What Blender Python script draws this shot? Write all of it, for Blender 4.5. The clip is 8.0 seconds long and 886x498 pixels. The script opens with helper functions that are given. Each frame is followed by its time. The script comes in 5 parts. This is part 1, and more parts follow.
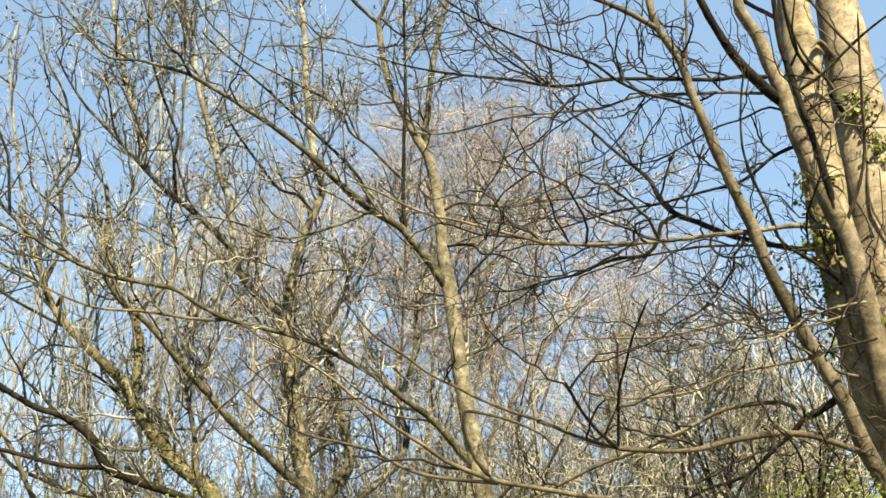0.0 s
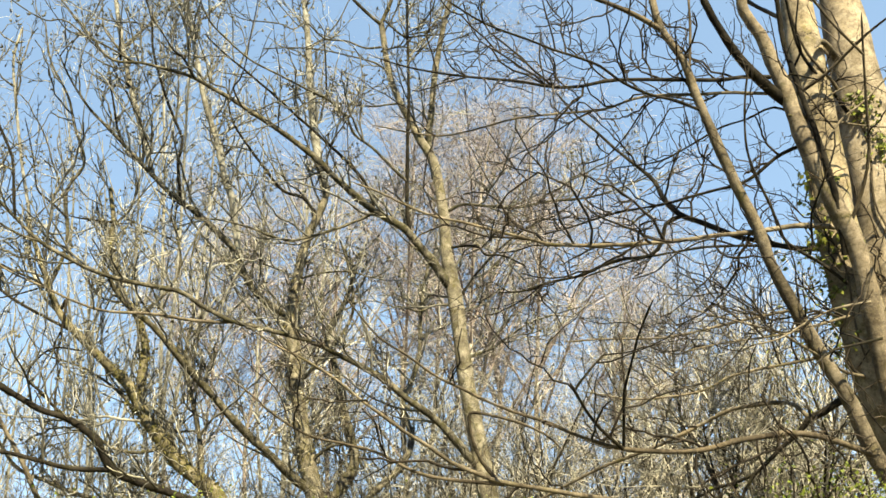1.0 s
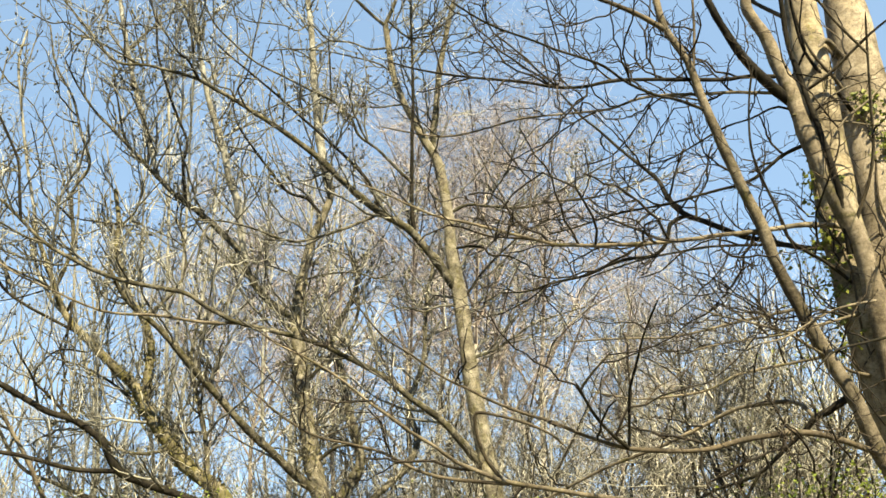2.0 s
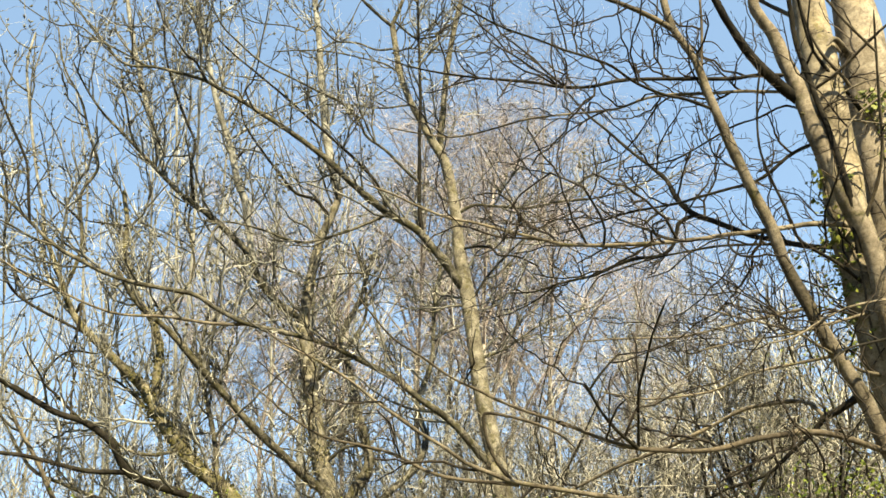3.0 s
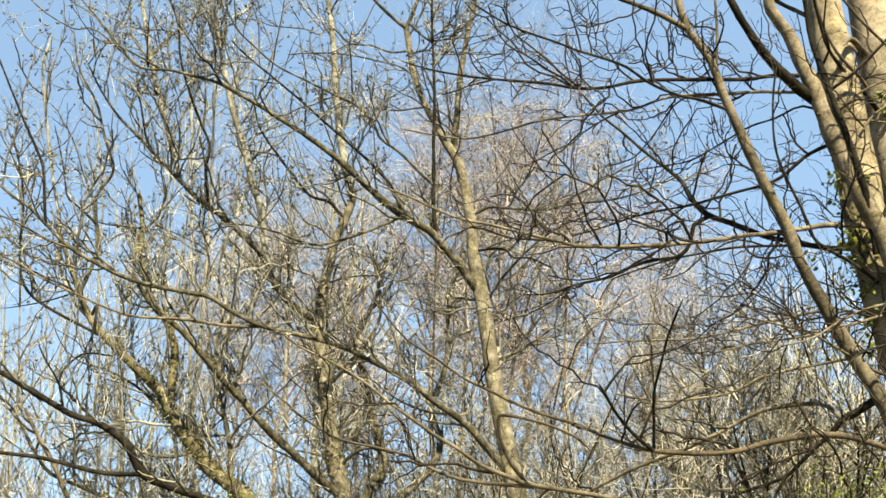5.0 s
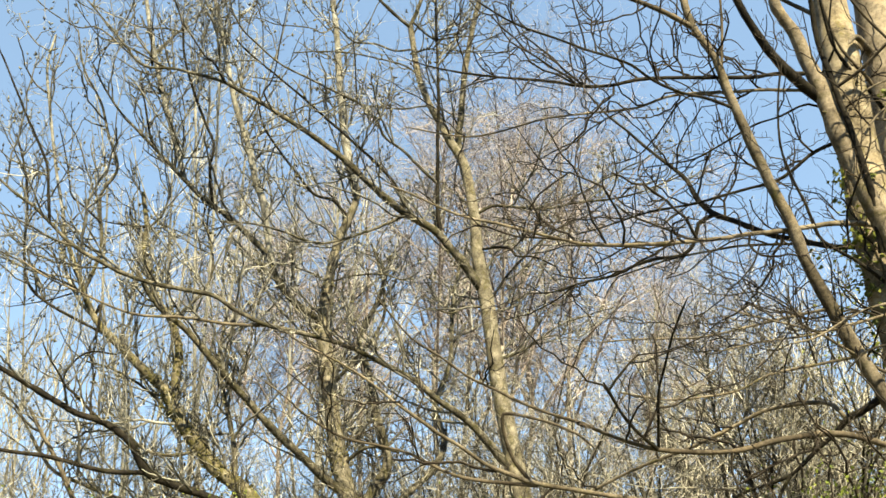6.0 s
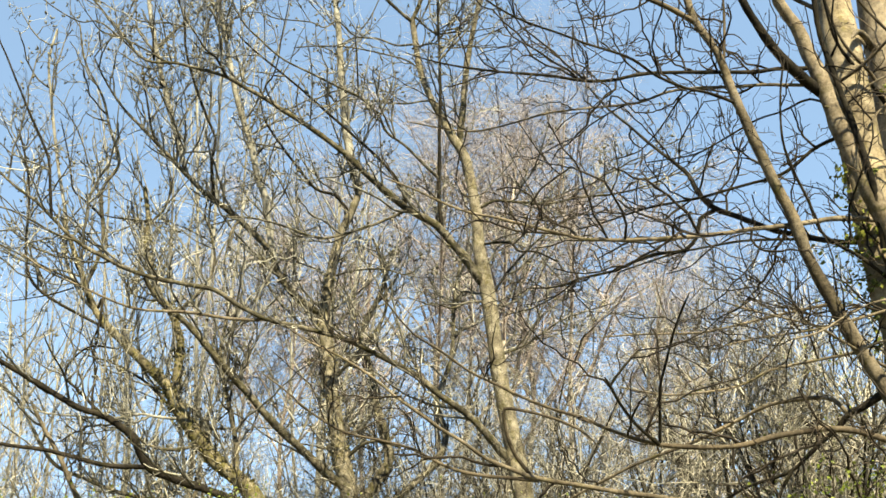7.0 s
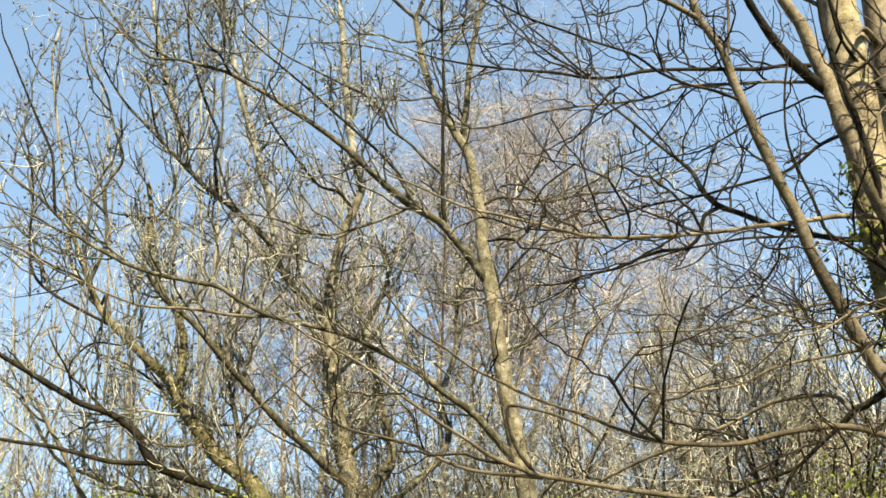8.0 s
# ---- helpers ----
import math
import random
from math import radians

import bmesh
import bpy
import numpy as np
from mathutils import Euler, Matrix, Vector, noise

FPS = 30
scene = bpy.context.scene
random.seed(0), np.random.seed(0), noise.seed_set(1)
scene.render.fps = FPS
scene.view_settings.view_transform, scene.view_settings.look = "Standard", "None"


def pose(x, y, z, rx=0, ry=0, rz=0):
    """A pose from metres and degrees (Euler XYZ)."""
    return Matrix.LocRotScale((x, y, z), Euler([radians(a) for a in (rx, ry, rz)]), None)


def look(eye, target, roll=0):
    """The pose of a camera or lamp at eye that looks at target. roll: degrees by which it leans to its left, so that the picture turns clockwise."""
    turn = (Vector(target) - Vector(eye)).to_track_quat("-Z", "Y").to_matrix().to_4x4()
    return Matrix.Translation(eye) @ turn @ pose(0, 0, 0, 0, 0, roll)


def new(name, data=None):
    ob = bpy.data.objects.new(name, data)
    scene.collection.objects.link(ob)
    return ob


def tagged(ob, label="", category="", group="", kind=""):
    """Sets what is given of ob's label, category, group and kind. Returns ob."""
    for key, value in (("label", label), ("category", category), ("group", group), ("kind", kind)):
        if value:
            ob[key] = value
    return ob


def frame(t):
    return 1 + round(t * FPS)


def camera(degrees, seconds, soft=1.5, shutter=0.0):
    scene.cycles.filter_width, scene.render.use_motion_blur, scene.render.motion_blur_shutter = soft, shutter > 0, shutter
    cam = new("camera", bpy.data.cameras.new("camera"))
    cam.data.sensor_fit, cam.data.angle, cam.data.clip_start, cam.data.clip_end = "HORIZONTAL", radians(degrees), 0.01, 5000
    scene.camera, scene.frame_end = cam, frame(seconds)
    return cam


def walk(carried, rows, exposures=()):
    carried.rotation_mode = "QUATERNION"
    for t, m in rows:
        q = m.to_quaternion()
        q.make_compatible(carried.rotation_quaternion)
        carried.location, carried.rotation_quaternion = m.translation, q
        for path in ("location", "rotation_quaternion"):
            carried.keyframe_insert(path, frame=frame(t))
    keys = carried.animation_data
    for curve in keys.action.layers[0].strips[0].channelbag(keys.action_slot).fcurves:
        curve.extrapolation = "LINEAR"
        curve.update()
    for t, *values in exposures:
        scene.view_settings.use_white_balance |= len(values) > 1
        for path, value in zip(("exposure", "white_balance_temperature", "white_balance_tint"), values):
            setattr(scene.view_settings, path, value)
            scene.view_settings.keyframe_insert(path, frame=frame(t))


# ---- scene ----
cam = camera(45.0, 8.0, soft=1.6)
# seconds, place in metres, turn in degrees: a phone held up and swayed by a few centimetres
ROWS = [
    (0.0, 0.0115, 0.0208, 1.5019, 109.816, -0.297, -1.203),
    (0.5, 0.0122, 0.0214, 1.5013, 109.852, -0.198, -1.073),
    (1.0, 0.0050, 0.0147, 1.5027, 109.869, -0.140, -0.943),
    (1.5, 0.0028, 0.0053, 1.4968, 109.898, -0.094, -0.829),
    (3.0, -0.0008, 0.0003, 1.4994, 109.910, 0.052, -0.176),
    (3.5, 0.0000, 0.0000, 1.5000, 110.000, -0.000, 0.000),
    (4.0, -0.0008, -0.0023, 1.4994, 110.061, 0.020, 0.197),
    (4.5, -0.0003, 0.0071, 1.4983, 110.059, -0.077, 0.399),
    (6.0, -0.0019, 0.0259, 1.4974, 109.999, -0.245, 0.752),
    (6.5, -0.0021, 0.0361, 1.4976, 109.842, -0.302, 0.795),
    (7.0, -0.0010, 0.0309, 1.4981, 109.729, -0.330, 0.819),
    (7.5, -0.0033, 0.0307, 1.4996, 109.640, -0.463, 0.929),
    (8.0, -0.0034, 0.0322, 1.4997, 109.559, -0.441, 0.958),
]
walk(cam, [(row[0], pose(*row[1:])) for row in ROWS], [(0.0, 2.38, 8950, -4), (3.5, 2.37, 8750, -4), (8.0, 2.34, 8700, -4)])

# ---- light: clear spring day, sun high behind the camera ----
SUN_AZIMUTH, SUN_HEIGHT = 166.0, 49.0
world = bpy.data.worlds.new("sky")
scene.world = world
world.use_nodes = True
wn, wl = world.node_tree.nodes, world.node_tree.links
wn.clear()
sky = wn.new("ShaderNodeTexSky")
sky.sky_type, sky.sun_disc = "NISHITA", False
sky.sun_elevation, sky.sun_rotation = radians(SUN_HEIGHT), radians(SUN_AZIMUTH)
sky.altitude, sky.air_density, sky.dust_density, sky.ozone_density = 3200, 0.85, 0.0, 0.3
back = wn.new("ShaderNodeBackground")
back.inputs[1].default_value = 0.146
wout = wn.new("ShaderNodeOutputWorld")
# sky looked up higher than the view: pale rim sinks low, gradient flattens
co, lifted = wn.new("ShaderNodeTexCoord"), wn.new("ShaderNodeVectorMath")
lifted.operation = "ADD"
lifted.inputs[1].default_value = (0.0, 0.0, 0.31)
wl.new(co.outputs["Generated"], lifted.inputs[0])
wl.new(lifted.outputs[0], sky.inputs[0])
wl.new(sky.outputs[0], back.inputs[0])
wl.new(back.outputs[0], wout.inputs[0])
sun = new("sun", bpy.data.lights.new("sun", "SUN"))
sun.data.energy, sun.data.angle, sun.data.color = 5.0, radians(0.55), (1.0, 0.91, 0.79)
a, e = radians(SUN_AZIMUTH), radians(SUN_HEIGHT)
sun.matrix_basis = look((0, 0, 40), Vector((0, 0, 40)) - Vector((math.sin(a) * math.cos(e), math.cos(a) * math.cos(e), math.sin(e))))


# ---- materials ----
def surface(name, roughness):
    m = bpy.data.materials.new(name)
    m.use_nodes = True
    n, l = m.node_tree.nodes, m.node_tree.links
    bsdf = n["Principled BSDF"]
    bsdf.inputs["Roughness"].default_value = roughness
    bsdf.inputs["Specular IOR Level"].default_value = 0.1
    return m, n, l, bsdf


def noise_node(n, l, scale, detail=4.0, rough=0.6, stretch=None):
    co = n.new("ShaderNodeTexCoord")
    tex = n.new("ShaderNodeTexNoise")
    tex.inputs["Scale"].default_value, tex.inputs["Detail"].default_value, tex.inputs["Roughness"].default_value = scale, detail, rough
    if stretch:
        mp = n.new("ShaderNodeMapping")
        mp.inputs["Scale"].default_value = stretch
        l.new(co.outputs["Object"], mp.inputs[0])
        l.new(mp.outputs[0], tex.inputs["Vector"])
    else:
        l.new(co.outputs["Object"], tex.inputs["Vector"])
    return tex.outputs["Fac"]


def ramp_node(n, l, source, stops):
    r = n.new("ShaderNodeValToRGB")
    while len(r.color_ramp.elements) < len(stops):
        r.color_ramp.elements.new(0.5)
    for el, (at, col) in zip(r.color_ramp.elements, stops):
        el.position, el.color = at, (*col, 1)
    l.new(source, r.inputs[0])
    return r.outputs[0]


def mix_node(n, l, fac, one, two, kind="MIX"):
    x = n.new("ShaderNodeMix")
    x.data_type, x.blend_type = "RGBA", kind
    for value, socket in ((fac, x.inputs[0]), (one, x.inputs[6]), (two, x.inputs[7])):
        if isinstance(value, float):
            socket.default_value = value
        elif isinstance(value, tuple):
            socket.default_value = (*value, 1)
        else:
            l.new(value, socket)
    return x.outputs[2]


def bark(name, pale, mean, dark, algae, algae_share, scale, bump, stretch=(1, 1, 0.35)):
    """Bark: grain of three tones, patches of green algae, fine relief and small dark specks."""
    m, n, l, bsdf = surface(name, 0.85)
    patch = noise_node(n, l, scale * 0.8, 8, 0.72)
    grain = noise_node(n, l, scale * 6, 6, 0.7, stretch)
    col = ramp_node(n, l, patch, [(0.36, dark), (0.47, mean), (0.60, pale)])
    col = mix_node(n, l, 0.42, col, ramp_node(n, l, grain, [(0.3, dark), (0.5, mean), (0.7, pale)]))
    moss = ramp_node(n, l, noise_node(n, l, scale * 1.1, 5, 0.7), [(algae_share - 0.07, (1, 1, 1)), (algae_share + 0.07, (0, 0, 0))])
    col = mix_node(n, l, moss, col, mix_node(n, l, grain, algae, tuple(c * 0.5 for c in algae)))
    blotch = ramp_node(n, l, noise_node(n, l, scale * 0.38, 6, 0.75), [(0.42, (0.62, 0.60, 0.56)), (0.52, (1, 1, 1)), (0.64, (1.18, 1.12, 1.0))])
    col = mix_node(n, l, 0.8, col, blotch, "MULTIPLY")
    crack = ramp_node(n, l, noise_node(n, l, scale * 2.1, 7, 0.7, (1, 1, 1.8)), [(0.478, (1, 1, 1)), (0.5, (0.38, 0.34, 0.30)), (0.522, (1, 1, 1))])
    col = mix_node(n, l, 0.55, col, crack, "MULTIPLY")
    speck = ramp_node(n, l, noise_node(n, l, scale * 14, 2, 0.5), [(0.29, (0.35, 0.3, 0.25)), (0.36, (1, 1, 1))])
    col = mix_node(n, l, 0.8, col, speck, "MULTIPLY")
    l.new(col, bsdf.inputs["Base Color"])
    b = n.new("ShaderNodeBump")
    b.inputs["Strength"].default_value, b.inputs["Distance"].default_value = bump, 0.01
    l.new(grain, b.inputs["Height"])
    l.new(b.outputs[0], bsdf.inputs["Normal"])
    return m


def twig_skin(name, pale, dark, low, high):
    """Thin shoots: each one its own tone between two, with a little grain along it. A near-black tone stands for shaded
    shoots.
    """
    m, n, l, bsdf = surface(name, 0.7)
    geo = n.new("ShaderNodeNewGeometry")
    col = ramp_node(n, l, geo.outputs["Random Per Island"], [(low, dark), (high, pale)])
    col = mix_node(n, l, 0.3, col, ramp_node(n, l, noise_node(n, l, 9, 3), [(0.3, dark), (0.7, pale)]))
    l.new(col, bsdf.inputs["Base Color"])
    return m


def leaf_skin(name, pale, dark):
    m, n, l, bsdf = surface(name, 0.45)
    geo = n.new("ShaderNodeNewGeometry")
    info = n.new("ShaderNodeObjectInfo")
    add = n.new("ShaderNodeMath")
    add.operation = "FRACT"
    both = n.new("ShaderNodeMath")
    l.new(geo.outputs["Random Per Island"], both.inputs[0])
    l.new(info.outputs["Random"], both.inputs[1])
    l.new(both.outputs[0], add.inputs[0])
    col = ramp_node(n, l, add.outputs[0], [(0.0, dark), (1.0, pale)])
    col = mix_node(n, l, 0.4, col, ramp_node(n, l, noise_node(n, l, 40, 3), [(0.3, dark), (0.7, pale)]))
    l.new(col, bsdf.inputs["Base Color"])
    trans = n.new("ShaderNodeBsdfTranslucent")
    l.new(col, trans.inputs[0])
    mix = n.new("ShaderNodeMixShader")
    mix.inputs[0].default_value = 0.3
    l.new(bsdf.outputs[0], mix.inputs[1])
    l.new(trans.outputs[0], mix.inputs[2])
    l.new(mix.outputs[0], n["Material Output"].inputs[0])
    return m


MOSSY_BARK = bark("mossy_tan_bark", (0.26, 0.225, 0.172), (0.135, 0.114, 0.084), (0.027, 0.022, 0.016), (0.125, 0.110, 0.046), 0.38, 7.0, 0.4, (1, 1, 1.2))
SMOOTH_BARK = bark("smooth_tan_bark", (0.31, 0.268, 0.217), (0.165, 0.140, 0.110), (0.034, 0.0275, 0.021), (0.12, 0.104, 0.055), 0.33, 7.0, 0.4, (1, 1, 1.2))
STEM_BARK = bark("dull_tan_stem_bark", (0.205, 0.174, 0.138), (0.095, 0.079, 0.060), (0.021, 0.017, 0.013), (0.09, 0.08, 0.038), 0.38, 7.0, 0.5, (1, 1, 1.2))
TAN_BARK = bark("tan_limb_bark", (0.162, 0.139, 0.111), (0.066, 0.056, 0.043), (0.016, 0.013, 0.010), (0.07, 0.063, 0.028), 0.38, 7.5, 0.6, (1, 1, 1.2))
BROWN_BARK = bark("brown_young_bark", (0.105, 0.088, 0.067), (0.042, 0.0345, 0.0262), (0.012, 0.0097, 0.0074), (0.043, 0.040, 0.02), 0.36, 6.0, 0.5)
FAWN_BARK = bark("fawn_branch_bark", (0.19, 0.164, 0.129), (0.070, 0.059, 0.045), (0.015, 0.0122, 0.0097), (0.07, 0.064, 0.029), 0.38, 6.0, 0.7)
LICHEN_BARK = bark("mossy_olive_bark", (0.19, 0.172, 0.125), (0.070, 0.062, 0.042), (0.009, 0.0077, 0.0055), (0.085, 0.078, 0.03), 0.46, 9.0, 1.0)
GREEN_BARK = bark("grey_green_bark", (0.225, 0.207, 0.170), (0.102, 0.092, 0.072), (0.0135, 0.0115, 0.009), (0.078, 0.071, 0.036), 0.43, 9.0, 0.8, (1, 1, 1.6))
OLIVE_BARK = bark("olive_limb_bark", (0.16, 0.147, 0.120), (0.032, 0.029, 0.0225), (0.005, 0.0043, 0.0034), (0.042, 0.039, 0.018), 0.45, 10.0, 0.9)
PALE_BARK = bark("pale_stem_bark", (0.25, 0.248, 0.23), (0.132, 0.129, 0.116), (0.026, 0.024, 0.0205), (0.10, 0.10, 0.066), 0.38, 7.0, 0.7)
# near-black: the shade that lies on these limbs is put into the bark colour
SHADED_BARK = bark("shaded_rough_bark", (0.034, 0.029, 0.0225), (0.0064, 0.0054, 0.0043), (0.0030, 0.0026, 0.0022), (0.018, 0.0165, 0.008), 0.42, 8.0, 1.0)
BIRCH_LIMB = bark("purple_birch_limb", (0.24, 0.20, 0.185), (0.11, 0.088, 0.082), (0.03, 0.023, 0.022), (0.14, 0.12, 0.08), 0.33, 6.0, 0.4)
BIRCH_BARK = bark("birch_bark", (0.40, 0.37, 0.33), (0.23, 0.20, 0.175), (0.06, 0.047, 0.042), (0.16, 0.15, 0.09), 0.33, 4.0, 0.4, (1, 1, 3.0))
# near-black ends below: shade among crowded twigs, put into their colour
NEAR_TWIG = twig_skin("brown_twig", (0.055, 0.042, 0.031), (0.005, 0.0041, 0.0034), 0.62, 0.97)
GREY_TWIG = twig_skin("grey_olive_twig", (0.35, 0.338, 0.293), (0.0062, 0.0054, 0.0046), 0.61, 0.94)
CREAM_TWIG = twig_skin("cream_twig", (0.42, 0.40, 0.34), (0.07, 0.064, 0.052), 0.28, 0.75)
BIRCH_TWIG = twig_skin("purple_brown_twig", (0.375, 0.33, 0.322), (0.032, 0.0257, 0.0257), 0.42, 0.82)
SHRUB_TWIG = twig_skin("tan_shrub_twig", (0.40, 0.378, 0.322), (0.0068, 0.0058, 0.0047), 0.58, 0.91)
# scrub coloured darker to stand for the wood's shadowed depth
SHADED_TWIG = twig_skin("shaded_scrub_twig", (0.14, 0.124, 0.098), (0.009, 0.0074, 0.0058), 0.42, 0.85)
WAN_TWIG = twig_skin("pale_grey_thorn_twig", (0.47, 0.45, 0.39), (0.025, 0.022, 0.018), 0.38, 0.85)
BUD = twig_skin("olive_bud", (0.15, 0.138, 0.085), (0.012, 0.0105, 0.0075), 0.4, 0.85)
IVY_LEAF = leaf_skin("ivy_leaf", (0.17, 0.185, 0.045), (0.02, 0.032, 0.011))
MOSS = leaf_skin("yellow_green_moss", (0.13, 0.118, 0.045), (0.03, 0.028, 0.012))
YOUNG_LEAF = leaf_skin("young_leaf", (0.17, 0.20, 0.04), (0.03, 0.05, 0.014))


def ground_skin():
    m, n, l, bsdf = surface("leaf_litter_and_grass", 0.95)
    litter = ramp_node(n, l, noise_node(n, l, 9, 6, 0.7), [(0.35, (0.06, 0.04, 0.025)), (0.65, (0.20, 0.14, 0.08))])
    grass = ramp_node(n, l, noise_node(n, l, 14, 6, 0.7), [(0.35, (0.03, 0.05, 0.015)), (0.65, (0.09, 0.12, 0.035))])
    share = ramp_node(n, l, noise_node(n, l, 0.25, 4), [(0.42, (0, 0, 0)), (0.58, (1, 1, 1))])
    l.new(mix_node(n, l, share, litter, grass), bsdf.inputs["Base Color"])
    b = n.new("ShaderNodeBump")
    b.inputs["Strength"].default_value = 0.6
    l.new(noise_node(n, l, 30, 5), b.inputs["Height"])
    l.new(b.outputs[0], bsdf.inputs["Normal"])
    return m


GROUND = ground_skin()


# ---- geometry helpers ----
def mesh_of(name, verts, faces, material, smooth=True):
    """A mesh from arrays: verts (n, 3), faces (m, 3 or 4)."""
    me = bpy.data.meshes.new(name)
    me.vertices.add(len(verts))
    me.vertices.foreach_set("co", np.asarray(verts, np.float32).ravel())
    k = faces.shape[1]
    me.loops.add(faces.size)
    me.loops.foreach_set("vertex_index", np.asarray(faces, np.int32).ravel())
    me.polygons.add(len(faces))
    me.polygons.foreach_set("loop_start", np.arange(0, faces.size, k, dtype=np.int32))
    me.update(calc_edges=True)
    if smooth:
        me.shade_smooth()
    me.materials.append(material)
    return me


def part(name, me, parent, label="", kind=""):
    ob = new(name, me)
    ob.parent = parent
    return tagged(ob, label=label, kind=kind)


def unit(v):
    return v / np.maximum(np.linalg.norm(v, axis=-1, keepdims=True), 1e-9)


def tubes(paths, radii, sides):
    """Tubes along paths (n, k, 3) with radii (n, k): verts and quads."""
    n, k, _ = paths.shape
    way = unit(np.gradient(paths, axis=1))
    ref = np.zeros_like(way)
    steep = np.abs(way[:, :1, 1:2]) > 0.8
    ref[..., 1:2], ref[..., 0:1] = np.where(steep, 0.0, 1.0), np.where(steep, 1.0, 0.0)
    u = unit(np.cross(way, ref))
    v = np.cross(way, u)
    turn = np.arange(sides) * 2 * np.pi / sides
    ring = u[:, :, None] * np.cos(turn)[:, None] + v[:, :, None] * np.sin(turn)[:, None]
    verts = paths[:, :, None] + ring * radii[:, :, None, None]
    base = (np.arange(n)[:, None, None] * k + np.arange(k - 1)[None, :, None]) * sides
    i = np.arange(sides)[None, None, :]
    j = (i + 1) % sides
    faces = np.stack([base + i, base + j, base + sides + j, base + sides + i], -1)
    return verts.reshape(-1, 3), faces.reshape(-1, 4)


def smooth_path(points, radii, step):
    """A Catmull-Rom curve through control points, with the radius along it."""
    p = np.array(points, float)
    p = np.vstack([2 * p[0] - p[1], p, 2 * p[-1] - p[-2]])
    r = np.interp(np.linspace(0, 1, len(points)), np.linspace(0, 1, len(radii)), radii)
    out, rad = [], []
    for i in range(1, len(p) - 2):
        m = max(2, int(np.linalg.norm(p[i + 1] - p[i]) / step))
        t = np.linspace(0, 1, m, endpoint=False)[:, None]
        a, b, c, d = p[i - 1], p[i], p[i + 1], p[i + 2]
        out.append(0.5 * (2 * b + (c - a) * t + (2 * a - 5 * b + 4 * c - d) * t ** 2 + (3 * b - a - 3 * c + d) * t ** 3))
        rad.append(r[i - 1] + (r[i] - r[i - 1]) * t[:, 0])
    return np.vstack(out + [p[-2:-1]]), np.concatenate(rad + [r[-1:]])


rng = np.random.default_rng(7)


class Tree:
    """A tree under construction: its empty, its bark, and the paths of its limbs, from which shoots spring."""

    def __init__(self, name, base, label, category, skin, group="", young=None, step=0.05):
        self.empty = tagged(new(name), label=label, category=category, group=group)
        self.empty.location = base
        self.base, self.skin, self.paths, self.radii, self.parts = np.array(base, float), skin, [], [], []
        self.young, self.step = young or skin, step


def limb(tree, name, radii, points, skin=None, under=None):
    """One trunk or limb: a bent, uneven tube with swellings, and a tip that closes."""
    r0 = max(radii)
    sides = 18 if r0 > 0.1 else 12 if r0 > 0.035 else 8
    path, rad = smooth_path(points, radii, max(tree.step, min(r0, 0.12)))
    along = np.concatenate([[0], np.cumsum(np.linalg.norm(np.diff(path, axis=0), axis=1))])
    seed = rng.uniform(0, 50, 3)
    crook = np.zeros_like(path)
    for size, amount in ((0.35, 0.16), (0.12, 0.10)):
        for ax in range(3):
            crook[:, ax] += np.array([noise.noise((x / size, seed[ax], ax * 9.0)) for x in along]) * amount * np.minimum(rad, 0.03)
    path = path + crook
    swell = np.array([noise.noise((x / (3.5 * r0 + 0.04), seed[0], 3.0)) for x in along])
    rad = rad * (1 + 0.10 * swell)
    if 0.02 < r0 < 0.12:
        for knot in rng.uniform(0, along[-1], max(1, int(along[-1] * 1.1))):
            rad = rad * (1 + rng.uniform(0.06, 0.18) * np.exp(-((along - knot) / (1.1 * r0 + 0.01)) ** 2))
    tip = rad.copy()
    if r0 < 0.1:
        tip[-1] = rad[-1] * 0.3
    verts, faces = tubes(path[None], tip[None], sides)
    ring = verts.reshape(len(path), sides, 3)
    for i in range(len(path)):
        for s in range(sides):
            q = Vector(ring[i, s]) / (2.2 * r0 + 0.02)
            ring[i, s] = path[i] + (ring[i, s] - path[i]) * (1 + 0.15 * noise.noise(q) + 0.08 * noise.noise(q * 3.1))
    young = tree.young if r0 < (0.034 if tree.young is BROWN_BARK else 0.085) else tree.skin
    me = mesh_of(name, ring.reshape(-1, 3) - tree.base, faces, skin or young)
    tree.paths.append(path)
    tree.radii.append(rad)
    ob = part(name, me, tree.empty if under is None else tree.parts[under])
    tree.parts.append(ob)
    return ob


def grow(start, way, length, radius, steps, wander, lift, taper=0.55):
    """Shoots that wander and bend up (or down) as they grow: paths and radii."""
    n = len(start)
    pts, d = [start], way
    curl = rng.normal(0, 0.6 / steps, (n, 3)) * np.array([1, 0.6, 1])
    kink = rng.normal(0, wander * 0.9, (n, 3))
    for i in range(steps):
        d = unit(d + rng.normal(0, wander, (n, 3)) + kink * (-1) ** i + curl * math.cos(3.6 * i / steps) + np.array([0, 0, 1.0]) * lift)
        pts.append(pts[-1] + d * (length / steps)[:, None])
    return np.stack(pts, 1), radius[:, None] * np.linspace(1, taper, steps + 1)[None]


